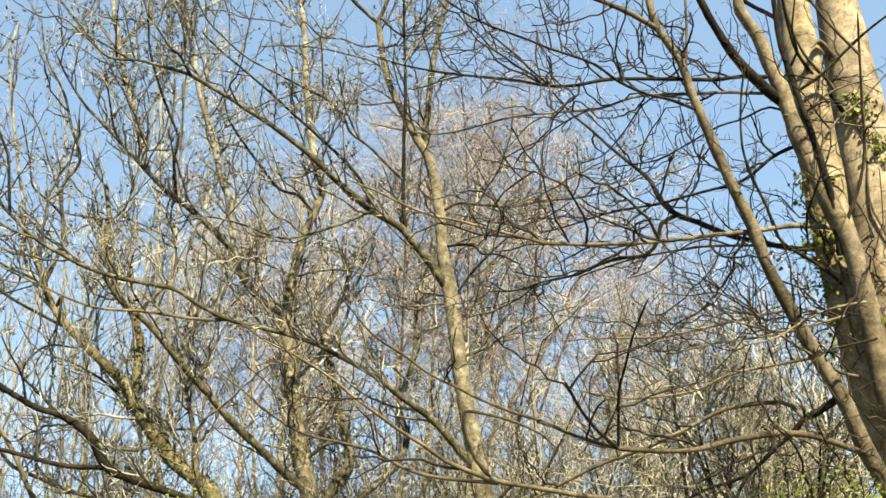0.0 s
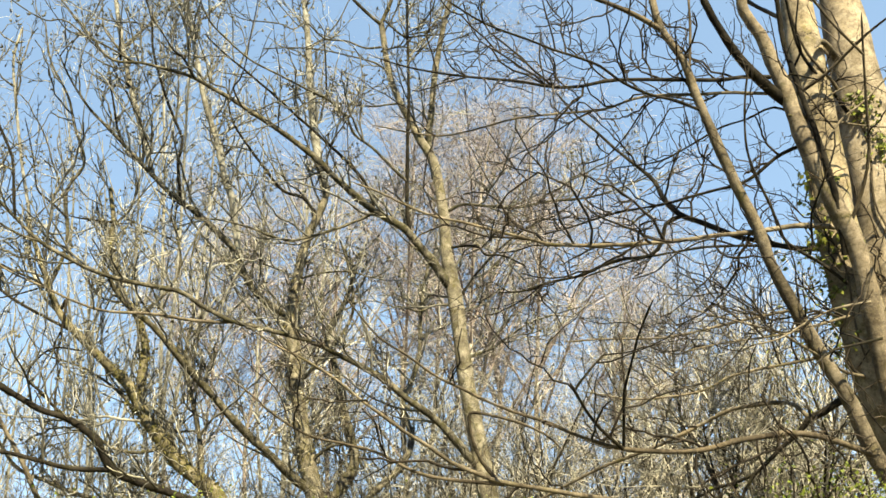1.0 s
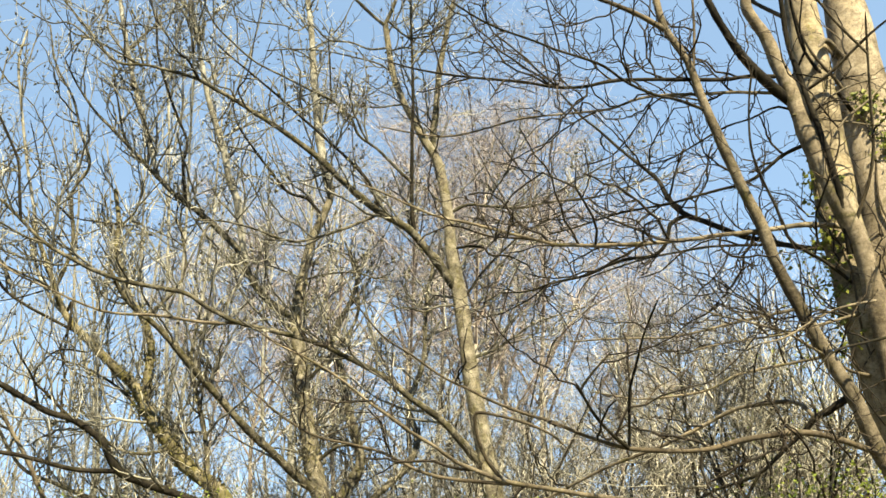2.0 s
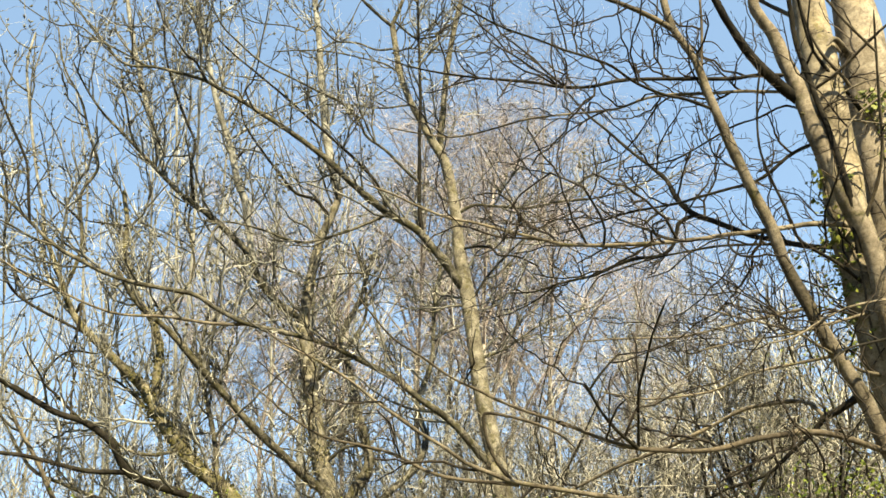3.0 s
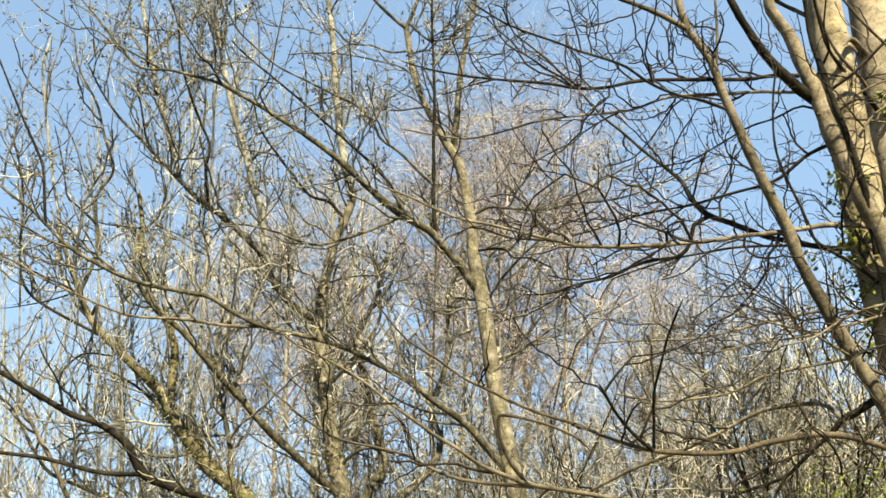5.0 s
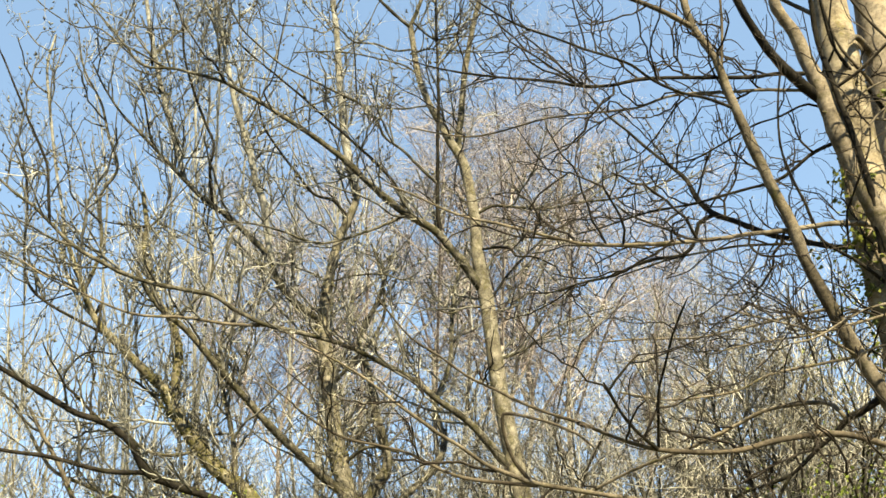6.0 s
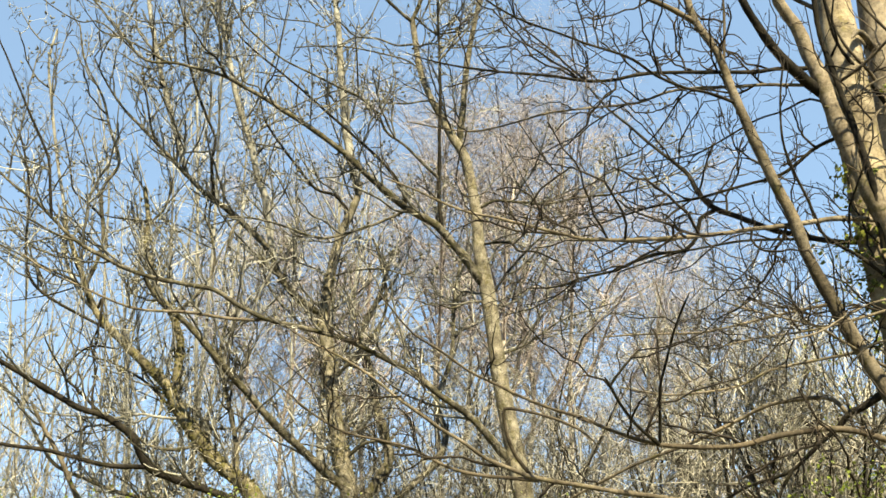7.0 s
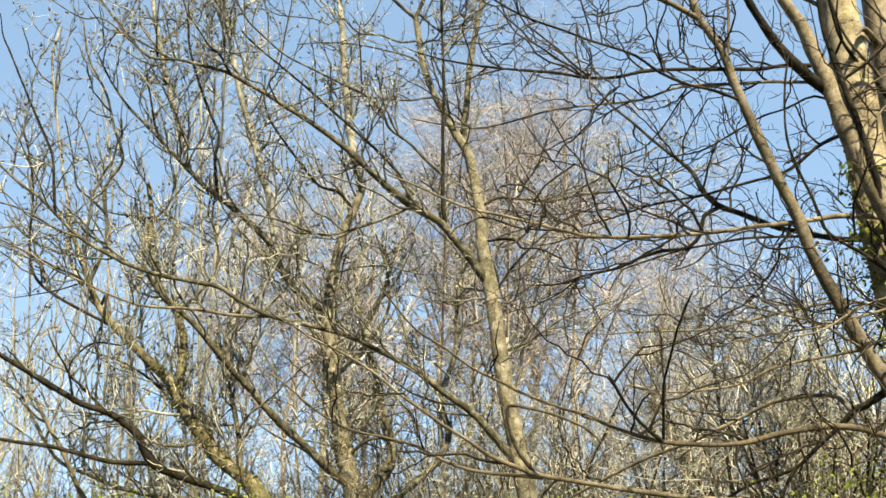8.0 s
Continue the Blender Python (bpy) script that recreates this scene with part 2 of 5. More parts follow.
def spring(paths, radii, count, angle, reach, thick, first=0.1, flat=1.0, up=0.0, bend=1.0, share=None):
    """Starts of side shoots on given paths: place, way, length, radius. reach: shortest and longest, in metres."""
    n, k, _ = paths.shape
    size = np.linalg.norm(np.diff(paths, axis=1), axis=2).sum(1) * (1.0 if share is None else share)
    pick = rng.choice(n, count, p=size / size.sum())
    t = (first + (1 - first) * rng.random(count) ** bend) * (k - 1.001)
    i = t.astype(int)
    fr = (t - i)[:, None]
    a, b = paths[pick, i], paths[pick, i + 1]
    way = unit(b - a)
    side = rng.normal(0, 1, (count, 3)) * np.array([1, flat, 1]) + np.array([0, 0, up])
    side = unit(side - way * (side * way).sum(1, keepdims=True))
    g = np.radians(rng.uniform(angle[0], angle[1], count))[:, None]
    r = radii[pick, i] * 0.75
    length = rng.uniform(0, 1, count) ** 1.4 * (reach[1] - reach[0]) + reach[0]
    return a + (b - a) * fr, unit(way * np.cos(g) + side * np.sin(g)), length, np.minimum(r, thick * rng.uniform(0.7, 1.2, count))


def even(tree, k=24, fewest=0):
    """The tree's limbs, each with k points, as arrays."""
    P, R = [], []
    for p, r in zip(tree.paths[fewest:], tree.radii[fewest:]):
        if p[0, 2] < 0.3:
            p, r = p[len(p) * 2 // 5:], r[len(p) * 2 // 5:]
        u = np.linspace(0, 1, len(p))
        w = np.linspace(0, 1, k)
        P.append(np.stack([np.interp(w, u, p[:, a]) for a in range(3)], 1))
        R.append(np.interp(w, u, r))
    return np.array(P), np.array(R)


def shoots(tree, sets, skin, label, name="twig_mass"):
    """All thin shoots of a tree in one part; sets: lists of (paths, radii, sides)."""
    vs, fs, off = [], [], 0
    for paths, radii, sides in sets:
        v, f = tubes(paths, radii, sides)
        vs.append(v)
        fs.append(f + off)
        off += len(v)
    me = mesh_of(name, np.vstack(vs) - tree.base, np.vstack(fs), skin)
    return part(name, me, tree.empty, label, "stuff")


def buds(tree, tips, ways, size, skin):
    """Small pointed buds at the ends of shoots."""
    n = len(tips)
    u = unit(np.cross(ways, np.array([0.3, 0.9, 0.2])))
    v = np.cross(ways, u)
    s = (size * rng.uniform(0.6, 1.4, n))[:, None]
    ring = [tips + (u * math.cos(q) + v * math.sin(q)) * s * 0.24 + ways * s * 0.35 for q in (0, 2.1, 4.2)]
    verts = np.stack([tips - ways * s * 0.2, *ring, tips + ways * s], 1)
    one = np.array([(0, 2, 1), (0, 3, 2), (0, 1, 3), (1, 2, 4), (2, 3, 4), (3, 1, 4)])
    faces = (np.arange(n)[:, None, None] * 5 + one).reshape(-1, 3)
    part("bud_mass", mesh_of("bud_mass", verts.reshape(-1, 3) - tree.base, faces, skin, False), tree.empty, "small olive leaf buds", "stuff")


def crown(tree, P, R, levels, skin, twig_label, bud_size=0.0, lift=(0.05, 0.05, 0.05), bud_share=1.0, single=False, share=None, up=0.35, forked=False):
    """Levels of shoots upon limbs; each level: count, angles, reach, thickness, steps, wander, sides."""
    sets = []
    everything = (P, R)
    for depth, (count, angle, reach, thick, steps, wander, sides) in enumerate(levels):
        s = spring(*everything, count, angle, reach, thick, up=up if lift[depth] > 0 else 0.0, share=share if depth == 0 else None)
        p, r = grow(*s, steps, wander, lift[depth])
        sets.append((p, r, sides))
        everything = (p, r)
    if single:
        p, r, sides = sets[0]
        for i in range(len(p)):
            v, f = tubes(p[i:i + 1], r[i:i + 1], 5)
            part("branchlet", mesh_of("branchlet", v - tree.base, f, skin), tree.empty)
    shoots(tree, sets[1:] if single else sets, skin, twig_label)
    if bud_size:
        p = sets[-1][0]
        keep = rng.random(len(p)) < bud_share
        tips, ways = p[keep, -1], unit(p[keep, -1] - p[keep, -2])
        if forked:
            tips = np.vstack([tips] * 3)
            ways = np.vstack([ways, unit(ways + rng.normal(0, 0.6, ways.shape)), unit(ways + rng.normal(0, 0.6, ways.shape))])
        buds(tree, tips, ways, bud_size, NEAR_TWIG if skin is NEAR_TWIG else BUD)
    return sets


# ---- ground ----
def ground_sheet():
    n = 120
    u = np.linspace(-1, 1, n)
    s = np.sign(u) * (np.abs(u) ** 3) * 900
    x, y = np.meshgrid(s, s)
    z = np.array([noise.noise((p / 7, q / 7, 0.0)) * 0.10 for p, q in zip(x.ravel(), y.ravel())])
    verts = np.stack([x.ravel(), y.ravel(), z - 0.02], 1)
    i = (np.arange(n - 1)[:, None] * n + np.arange(n - 1)[None]).ravel()
    faces = np.stack([i, i + 1, i + n + 1, i + n], 1)
    tagged(new("ground", mesh_of("ground", verts, faces, GROUND)), "woodland floor of leaf litter and thin grass", "ground", kind="structure")


ground_sheet()

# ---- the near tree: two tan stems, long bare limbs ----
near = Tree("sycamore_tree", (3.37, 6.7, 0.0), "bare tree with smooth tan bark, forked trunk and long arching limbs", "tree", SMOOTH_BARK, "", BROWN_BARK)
limb(near, "trunk", (0.420, 0.344, 0.306, 0.294, 0.283, 0.270, 0.258, 0.239, 0.221, 0.202, 0.170, 0.140, 0.123, 0.097, 0.061, 0.015), ((3.62, 6.75, -0.15), (3.45, 6.75, 0.95), (3.22, 6.75, 2.05), (3.22, 6.75, 2.39), (3.20, 6.75, 2.69), (3.18, 6.75, 2.96), (3.16, 6.75, 3.23), (3.14, 6.75, 3.49), (3.13, 6.75, 3.80), (3.11, 6.75, 4.17), (3.07, 6.75, 5.03), (3.01, 6.72, 5.88), (3.01, 6.70, 6.16), (2.99, 6.70, 7.42), (3.31, 6.49, 8.85), (2.95, 6.70, 10.36)))
limb(near, "limb", (0.168, 0.164, 0.162, 0.156, 0.152, 0.147, 0.138, 0.130, 0.111, 0.106, 0.075, 0.046, 0.011), ((3.02, 6.68, 2.59), (2.93, 6.64, 2.83), (2.86, 6.62, 3.11), (2.80, 6.61, 3.44), (2.76, 6.61, 3.72), (2.72, 6.62, 4.20), (2.70, 6.62, 4.61), (2.69, 6.62, 4.96), (2.65, 6.61, 5.81), (2.65, 6.60, 6.09), (2.66, 6.58, 7.35), (3.00, 6.35, 8.78), (2.67, 6.53, 10.29)), MOSSY_BARK)
limb(near, "limb", (0.030, 0.021, 0.018, 0.015), ((2.93, 6.70, 5.36), (2.79, 6.51, 5.38), (2.71, 6.43, 5.37), (2.63, 6.35, 5.27)), TAN_BARK)
limb(near, "limb", (0.062, 0.056, 0.053, 0.051, 0.048, 0.045, 0.044, 0.040, 0.038, 0.035, 0.034, 0.031, 0.027, 0.026, 0.025, 0.024, 0.022, 0.017, 0.009, 0.003), ((3.13, 6.62, 1.72), (2.96, 6.56, 2.04), (2.81, 6.50, 2.36), (2.70, 6.46, 2.57), (2.60, 6.41, 2.80), (2.47, 6.37, 3.05), (2.35, 6.33, 3.25), (2.25, 6.29, 3.45), (2.13, 6.25, 3.70), (2.06, 6.21, 3.92), (1.96, 6.18, 4.13), (1.84, 6.13, 4.43), (1.72, 6.08, 4.75), (1.64, 6.04, 4.98), (1.50, 6.00, 5.20), (1.45, 5.97, 5.40), (1.42, 5.95, 5.55), (1.36, 5.91, 6.05), (1.44, 5.79, 6.62), (1.25, 5.82, 7.23)), TAN_BARK)
limb(near, "limb", (0.066, 0.066, 0.066, 0.065, 0.064, 0.063, 0.063, 0.062, 0.062, 0.063, 0.064, 0.065, 0.064, 0.058, 0.050, 0.046, 0.042, 0.037, 0.034, 0.026, 0.016, 0.003), ((3.05, 6.52, 2.03), (2.98, 6.49, 2.39), (2.91, 6.45, 2.69), (2.85, 6.43, 2.93), (2.83, 6.41, 3.17), (2.79, 6.38, 3.42), (2.76, 6.35, 3.63), (2.72, 6.32, 3.80), (2.65, 6.29, 3.95), (2.59, 6.27, 4.09), (2.54, 6.27, 4.25), (2.49, 6.27, 4.42), (2.44, 6.27, 4.60), (2.40, 6.27, 4.77), (2.36, 6.26, 4.93), (2.29, 6.25, 5.11), (2.22, 6.22, 5.29), (2.11, 6.18, 5.44), (2.09, 6.15, 5.64), (2.05, 6.10, 6.27), (2.18, 5.93, 6.98), (1.96, 5.97, 7.72)), STEM_BARK)
# tan limb's fork hangs in shadow; its near-black colour stands for that
limb(near, "side_branch", (0.041, 0.037, 0.031, 0.028, 0.025, 0.023, 0.018, 0.011, 0.003), ((2.41, 6.30, 4.80), (2.23, 6.24, 4.91), (2.08, 6.18, 5.04), (1.95, 6.12, 5.20), (1.84, 6.06, 5.37), (1.76, 6.00, 5.54), (1.66, 5.93, 5.96), (1.67, 5.78, 6.44), (1.42, 5.76, 6.95)), SHADED_BARK, under=4)
limb(near, "side_branch", (0.022, 0.021, 0.020, 0.020, 0.019, 0.019, 0.018, 0.017, 0.014, 0.009, 0.002), ((2.65, 6.34, 3.77), (2.57, 6.20, 4.18), (2.51, 6.20, 4.53), (2.46, 6.20, 4.74), (2.42, 6.20, 4.93), (2.37, 6.20, 5.16), (2.35, 6.18, 5.36), (2.32, 6.10, 5.61), (2.31, 6.04, 5.97), (2.39, 5.92, 6.38), (2.27, 5.90, 6.81)), SHADED_BARK, under=4)
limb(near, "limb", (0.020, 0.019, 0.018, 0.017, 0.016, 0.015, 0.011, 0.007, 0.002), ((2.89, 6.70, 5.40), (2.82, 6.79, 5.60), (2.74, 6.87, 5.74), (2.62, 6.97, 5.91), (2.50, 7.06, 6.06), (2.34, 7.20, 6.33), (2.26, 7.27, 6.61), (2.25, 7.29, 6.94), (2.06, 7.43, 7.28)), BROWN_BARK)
limb(near, "side_branch", (0.019, 0.017, 0.015, 0.013, 0.012, 0.009, 0.006, 0.001), ((1.49, 6.00, 5.19), (1.33, 5.94, 5.25), (1.18, 5.89, 5.29), (1.03, 5.84, 5.32), (0.92, 5.80, 5.37), (0.77, 5.75, 5.57), (0.68, 5.65, 5.79), (0.43, 5.62, 6.03)), under=3)
limb(near, "side_branch", (0.015, 0.014, 0.014, 0.013, 0.012, 0.012, 0.011, 0.010, 0.009, 0.009, 0.008, 0.007, 0.005, 0.004), ((2.27, 6.26, 4.99), (2.06, 6.21, 4.96), (1.90, 6.18, 4.92), (1.63, 6.11, 4.88), (1.32, 6.04, 4.84), (1.13, 5.99, 4.80), (0.94, 5.94, 4.73), (0.76, 5.89, 4.70), (0.58, 5.85, 4.71), (0.40, 5.80, 4.70), (0.26, 5.76, 4.69), (0.05, 5.71, 4.69), (-0.15, 5.65, 4.70), (-0.32, 5.60, 4.73)), SHADED_BARK, under=4)
limb(near, "side_branch", (0.011, 0.011, 0.010, 0.009, 0.009, 0.008, 0.008, 0.007, 0.007, 0.006, 0.006, 0.006, 0.005, 0.005), ((2.34, 6.29, 4.88), (2.02, 6.24, 4.86), (1.75, 6.21, 4.83), (1.52, 6.17, 4.80), (1.33, 6.15, 4.76), (1.14, 6.12, 4.67), (0.96, 6.09, 4.63), (0.77, 6.07, 4.60), (0.55, 6.03, 4.55), (0.34, 6.00, 4.47), (0.20, 5.98, 4.42), (0.06, 5.96, 4.39), (-0.12, 5.93, 4.40), (-0.33, 5.90, 4.43)), FAWN_BARK, under=4)
limb(near, "side_branch", (0.011, 0.010, 0.010, 0.009, 0.009, 0.008, 0.008, 0.007, 0.007, 0.006, 0.006), ((1.74, 6.09, 4.65), (1.56, 6.03, 4.69), (1.40, 5.98, 4.70), (1.22, 5.92, 4.75), (1.07, 5.86, 4.83), (0.93, 5.81, 4.86), (0.75, 5.74, 4.88), (0.61, 5.69, 4.91), (0.40, 5.62, 4.95), (0.26, 5.56, 4.99), (0.10, 5.50, 5.07)), SHADED_BARK, under=3)
limb(near, "side_branch", (0.008, 0.008, 0.007, 0.007, 0.007, 0.006, 0.006, 0.005, 0.005), ((2.46, 6.32, 4.72), (2.31, 6.36, 4.82), (2.13, 6.40, 4.75), (1.98, 6.43, 4.71), (1.84, 6.47, 4.64), (1.72, 6.49, 4.57), (1.57, 6.53, 4.50), (1.39, 6.57, 4.48), (1.24, 6.60, 4.47)), SHADED_BARK, under=4)
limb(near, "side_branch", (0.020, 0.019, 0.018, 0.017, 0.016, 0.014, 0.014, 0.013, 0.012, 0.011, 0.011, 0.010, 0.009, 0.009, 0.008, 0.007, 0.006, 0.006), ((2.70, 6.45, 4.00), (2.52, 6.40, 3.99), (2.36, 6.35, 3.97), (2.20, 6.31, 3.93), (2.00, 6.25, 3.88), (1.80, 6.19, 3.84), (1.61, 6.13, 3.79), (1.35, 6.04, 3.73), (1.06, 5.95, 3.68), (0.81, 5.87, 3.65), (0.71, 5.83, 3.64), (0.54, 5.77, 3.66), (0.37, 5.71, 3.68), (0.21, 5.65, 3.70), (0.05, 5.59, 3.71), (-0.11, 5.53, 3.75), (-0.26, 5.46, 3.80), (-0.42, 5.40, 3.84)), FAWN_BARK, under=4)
limb(near, "side_branch", (0.012, 0.011, 0.010, 0.010, 0.009, 0.008, 0.007, 0.006, 0.005), ((2.72, 6.67, 3.91), (2.44, 6.71, 3.95), (2.29, 6.73, 3.97), (2.11, 6.76, 3.98), (1.89, 6.79, 3.98), (1.67, 6.82, 3.95), (1.44, 6.85, 3.91), (1.21, 6.88, 3.84), (1.06, 6.90, 3.79)), SHADED_BARK, under=1)
limb(near, "side_branch", (0.018, 0.019, 0.019, 0.019, 0.019, 0.021, 0.023, 0.021, 0.017, 0.014, 0.012, 0.011, 0.009, 0.008), ((2.72, 6.67, 3.93), (2.51, 6.80, 3.98), (2.32, 6.91, 4.07), (2.19, 6.99, 4.13), (2.07, 7.07, 4.22), (1.97, 7.13, 4.29), (1.83, 7.21, 4.39), (1.75, 7.28, 4.53), (1.70, 7.35, 4.71), (1.61, 7.41, 4.84), (1.47, 7.51, 5.03), (1.32, 7.61, 5.25), (1.18, 7.70, 5.44), (1.04, 7.80, 5.70)), SHADED_BARK, under=1)
limb(near, "side_branch", (0.017, 0.016, 0.015, 0.014, 0.013, 0.012, 0.011, 0.009, 0.007, 0.006), ((1.84, 7.21, 4.37), (1.73, 7.22, 4.31), (1.70, 7.24, 4.18), (1.61, 7.25, 4.08), (1.41, 7.28, 4.06), (1.25, 7.30, 4.01), (1.12, 7.32, 3.95), (0.88, 7.35, 3.90), (0.68, 7.37, 3.84), (0.48, 7.40, 3.84)), SHADED_BARK, under=1)
limb(near, "side_branch", (0.013, 0.013, 0.012, 0.012, 0.011, 0.010, 0.010, 0.009, 0.008, 0.006, 0.005), ((2.52, 6.35, 4.56), (2.40, 6.40, 4.53), (2.30, 6.44, 4.48), (2.20, 6.49, 4.40), (2.09, 6.54, 4.34), (1.95, 6.59, 4.32), (1.77, 6.66, 4.29), (1.60, 6.72, 4.26), (1.30, 6.83, 4.24), (1.00, 6.93, 4.17), (0.81, 7.00, 4.14)), SHADED_BARK, under=4)
limb(near, "side_branch", (0.013, 0.013, 0.012, 0.011, 0.010, 0.008, 0.007), ((2.74, 6.45, 4.00), (2.77, 6.39, 4.10), (2.81, 6.29, 4.25), (2.82, 6.17, 4.44), (2.77, 6.01, 4.68), (2.72, 5.84, 4.94), (2.68, 5.70, 5.14)), under=4)
limb(near, "side_branch", (0.013, 0.012, 0.011, 0.010, 0.009, 0.007, 0.006, 0.004, 0.001), ((2.39, 6.30, 4.84), (2.46, 6.22, 4.87), (2.57, 6.09, 4.92), (2.68, 5.95, 5.01), (2.76, 5.84, 5.07), (2.86, 5.70, 5.12), (2.95, 5.58, 5.16), (3.09, 5.43, 5.21), (3.16, 5.31, 5.26)), under=4)
limb(near, "side_branch", (0.009, 0.008, 0.008, 0.007, 0.006, 0.004, 0.001), ((2.73, 5.85, 4.92), (2.50, 5.73, 5.08), (2.35, 5.64, 5.21), (2.27, 5.60, 5.27), (2.20, 5.56, 5.40), (2.17, 5.50, 5.55), (2.04, 5.48, 5.71)), under=4)
limb(near, "limb", (0.016, 0.014, 0.013, 0.011, 0.009, 0.008, 0.006, 0.004, 0.001), ((2.98, 6.70, 4.89), (2.84, 6.60, 5.03), (2.71, 6.52, 5.12), (2.55, 6.41, 5.28), (2.46, 6.29, 5.47), (2.41, 6.20, 5.63), (2.39, 6.15, 5.79), (2.41, 6.08, 5.98), (2.33, 6.05, 6.17)), SHADED_BARK)
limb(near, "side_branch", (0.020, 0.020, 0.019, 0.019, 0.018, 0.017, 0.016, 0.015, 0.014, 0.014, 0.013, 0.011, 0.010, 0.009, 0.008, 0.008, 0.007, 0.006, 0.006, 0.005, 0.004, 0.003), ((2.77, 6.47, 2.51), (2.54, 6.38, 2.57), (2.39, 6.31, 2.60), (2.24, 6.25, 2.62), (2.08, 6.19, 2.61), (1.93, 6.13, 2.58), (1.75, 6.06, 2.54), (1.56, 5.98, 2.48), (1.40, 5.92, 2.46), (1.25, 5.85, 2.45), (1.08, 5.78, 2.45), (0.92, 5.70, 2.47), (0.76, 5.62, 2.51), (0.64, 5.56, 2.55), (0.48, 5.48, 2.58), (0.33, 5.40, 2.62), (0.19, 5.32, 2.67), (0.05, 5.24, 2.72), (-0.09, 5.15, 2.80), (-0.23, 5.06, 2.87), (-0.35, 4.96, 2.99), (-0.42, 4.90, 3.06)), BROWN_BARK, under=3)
limb(near, "side_branch", (0.012, 0.010, 0.009, 0.008, 0.008), ((1.06, 5.76, 2.45), (0.93, 5.64, 2.53), (0.84, 5.54, 2.61), (0.78, 5.45, 2.68), (0.74, 5.40, 2.73)), SHADED_BARK, under=3)
limb(near, "side_branch", (0.007, 0.007, 0.006, 0.006), ((0.77, 5.45, 2.69), (0.81, 5.43, 2.75), (0.88, 5.41, 2.83), (0.94, 5.40, 2.89)), SHADED_BARK, under=3)
limb(near, "side_branch", (0.009, 0.008, 0.008, 0.007, 0.006, 0.006, 0.005), ((1.07, 5.77, 2.46), (1.06, 5.66, 2.60), (1.05, 5.57, 2.71), (1.07, 5.49, 2.81), (1.10, 5.36, 2.96), (1.13, 5.27, 3.05), (1.16, 5.20, 3.12)), SHADED_BARK, under=3)
limb(near, "side_branch", (0.026, 0.023, 0.018, 0.018, 0.014, 0.012, 0.011, 0.011, 0.009, 0.008), ((2.57, 6.40, 2.88), (2.44, 6.49, 2.80), (2.36, 6.53, 2.76), (2.32, 6.57, 2.70), (2.22, 6.64, 2.61), (2.13, 6.70, 2.52), (2.05, 6.76, 2.45), (1.94, 6.82, 2.41), (1.81, 6.89, 2.37), (1.61, 7.00, 2.26)), SHADED_BARK, under=3)
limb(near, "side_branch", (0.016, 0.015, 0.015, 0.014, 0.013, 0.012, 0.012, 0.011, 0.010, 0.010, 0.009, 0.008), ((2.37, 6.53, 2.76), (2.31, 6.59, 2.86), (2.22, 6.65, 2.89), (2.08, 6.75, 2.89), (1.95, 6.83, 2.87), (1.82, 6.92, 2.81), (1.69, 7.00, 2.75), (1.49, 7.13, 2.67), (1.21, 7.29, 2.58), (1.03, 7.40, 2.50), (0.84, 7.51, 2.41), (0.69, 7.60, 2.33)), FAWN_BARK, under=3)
limb(near, "side_branch", (0.012, 0.011, 0.009), ((2.07, 6.75, 2.47), (2.00, 6.77, 2.36), (1.94, 6.80, 2.22)), SHADED_BARK, under=3)
limb(near, "limb", (0.014, 0.013, 0.012, 0.010, 0.009, 0.008, 0.007, 0.006, 0.005), ((2.94, 6.62, 3.03), (2.81, 6.56, 3.03), (2.60, 6.45, 3.04), (2.43, 6.35, 3.10), (2.27, 6.26, 3.16), (2.11, 6.16, 3.21), (1.91, 6.06, 3.23), (1.68, 5.93, 3.24), (1.46, 5.80, 3.26)), FAWN_BARK)
limb(near, "limb", (0.012, 0.011, 0.010, 0.008, 0.007, 0.006, 0.005), ((3.02, 6.62, 3.51), (2.82, 6.54, 3.46), (2.52, 6.40, 3.35), (2.21, 6.27, 3.24), (2.01, 6.17, 3.18), (1.73, 6.04, 3.11), (1.46, 5.90, 3.02)), FAWN_BARK)
limb(near, "side_branch", (0.010, 0.009, 0.009, 0.008, 0.007, 0.006, 0.005), ((2.28, 6.30, 3.40), (2.14, 6.30, 3.37), (1.92, 6.30, 3.32), (1.64, 6.30, 3.25), (1.43, 6.30, 3.21), (1.09, 6.30, 3.20), (0.84, 6.30, 3.18)), FAWN_BARK, under=3)
limb(near, "side_branch", (0.010, 0.009, 0.008, 0.007, 0.007, 0.006, 0.005), ((2.43, 6.36, 3.11), (2.12, 6.36, 3.05), (1.88, 6.37, 3.00), (1.70, 6.38, 2.91), (1.52, 6.38, 2.87), (1.25, 6.39, 2.85), (0.95, 6.40, 2.90)), FAWN_BARK, under=3)
limb(near, "side_branch", (0.012, 0.012, 0.012, 0.011, 0.011, 0.010, 0.009, 0.008, 0.007, 0.006), ((2.86, 6.55, 3.48), (2.73, 6.50, 3.60), (2.54, 6.43, 3.73), (2.35, 6.37, 3.82), (2.26, 6.34, 3.89), (2.19, 6.28, 4.06), (2.10, 6.22, 4.23), (2.03, 6.16, 4.43), (2.02, 6.07, 4.71), (2.05, 6.00, 4.95)), SHADED_BARK, under=4)
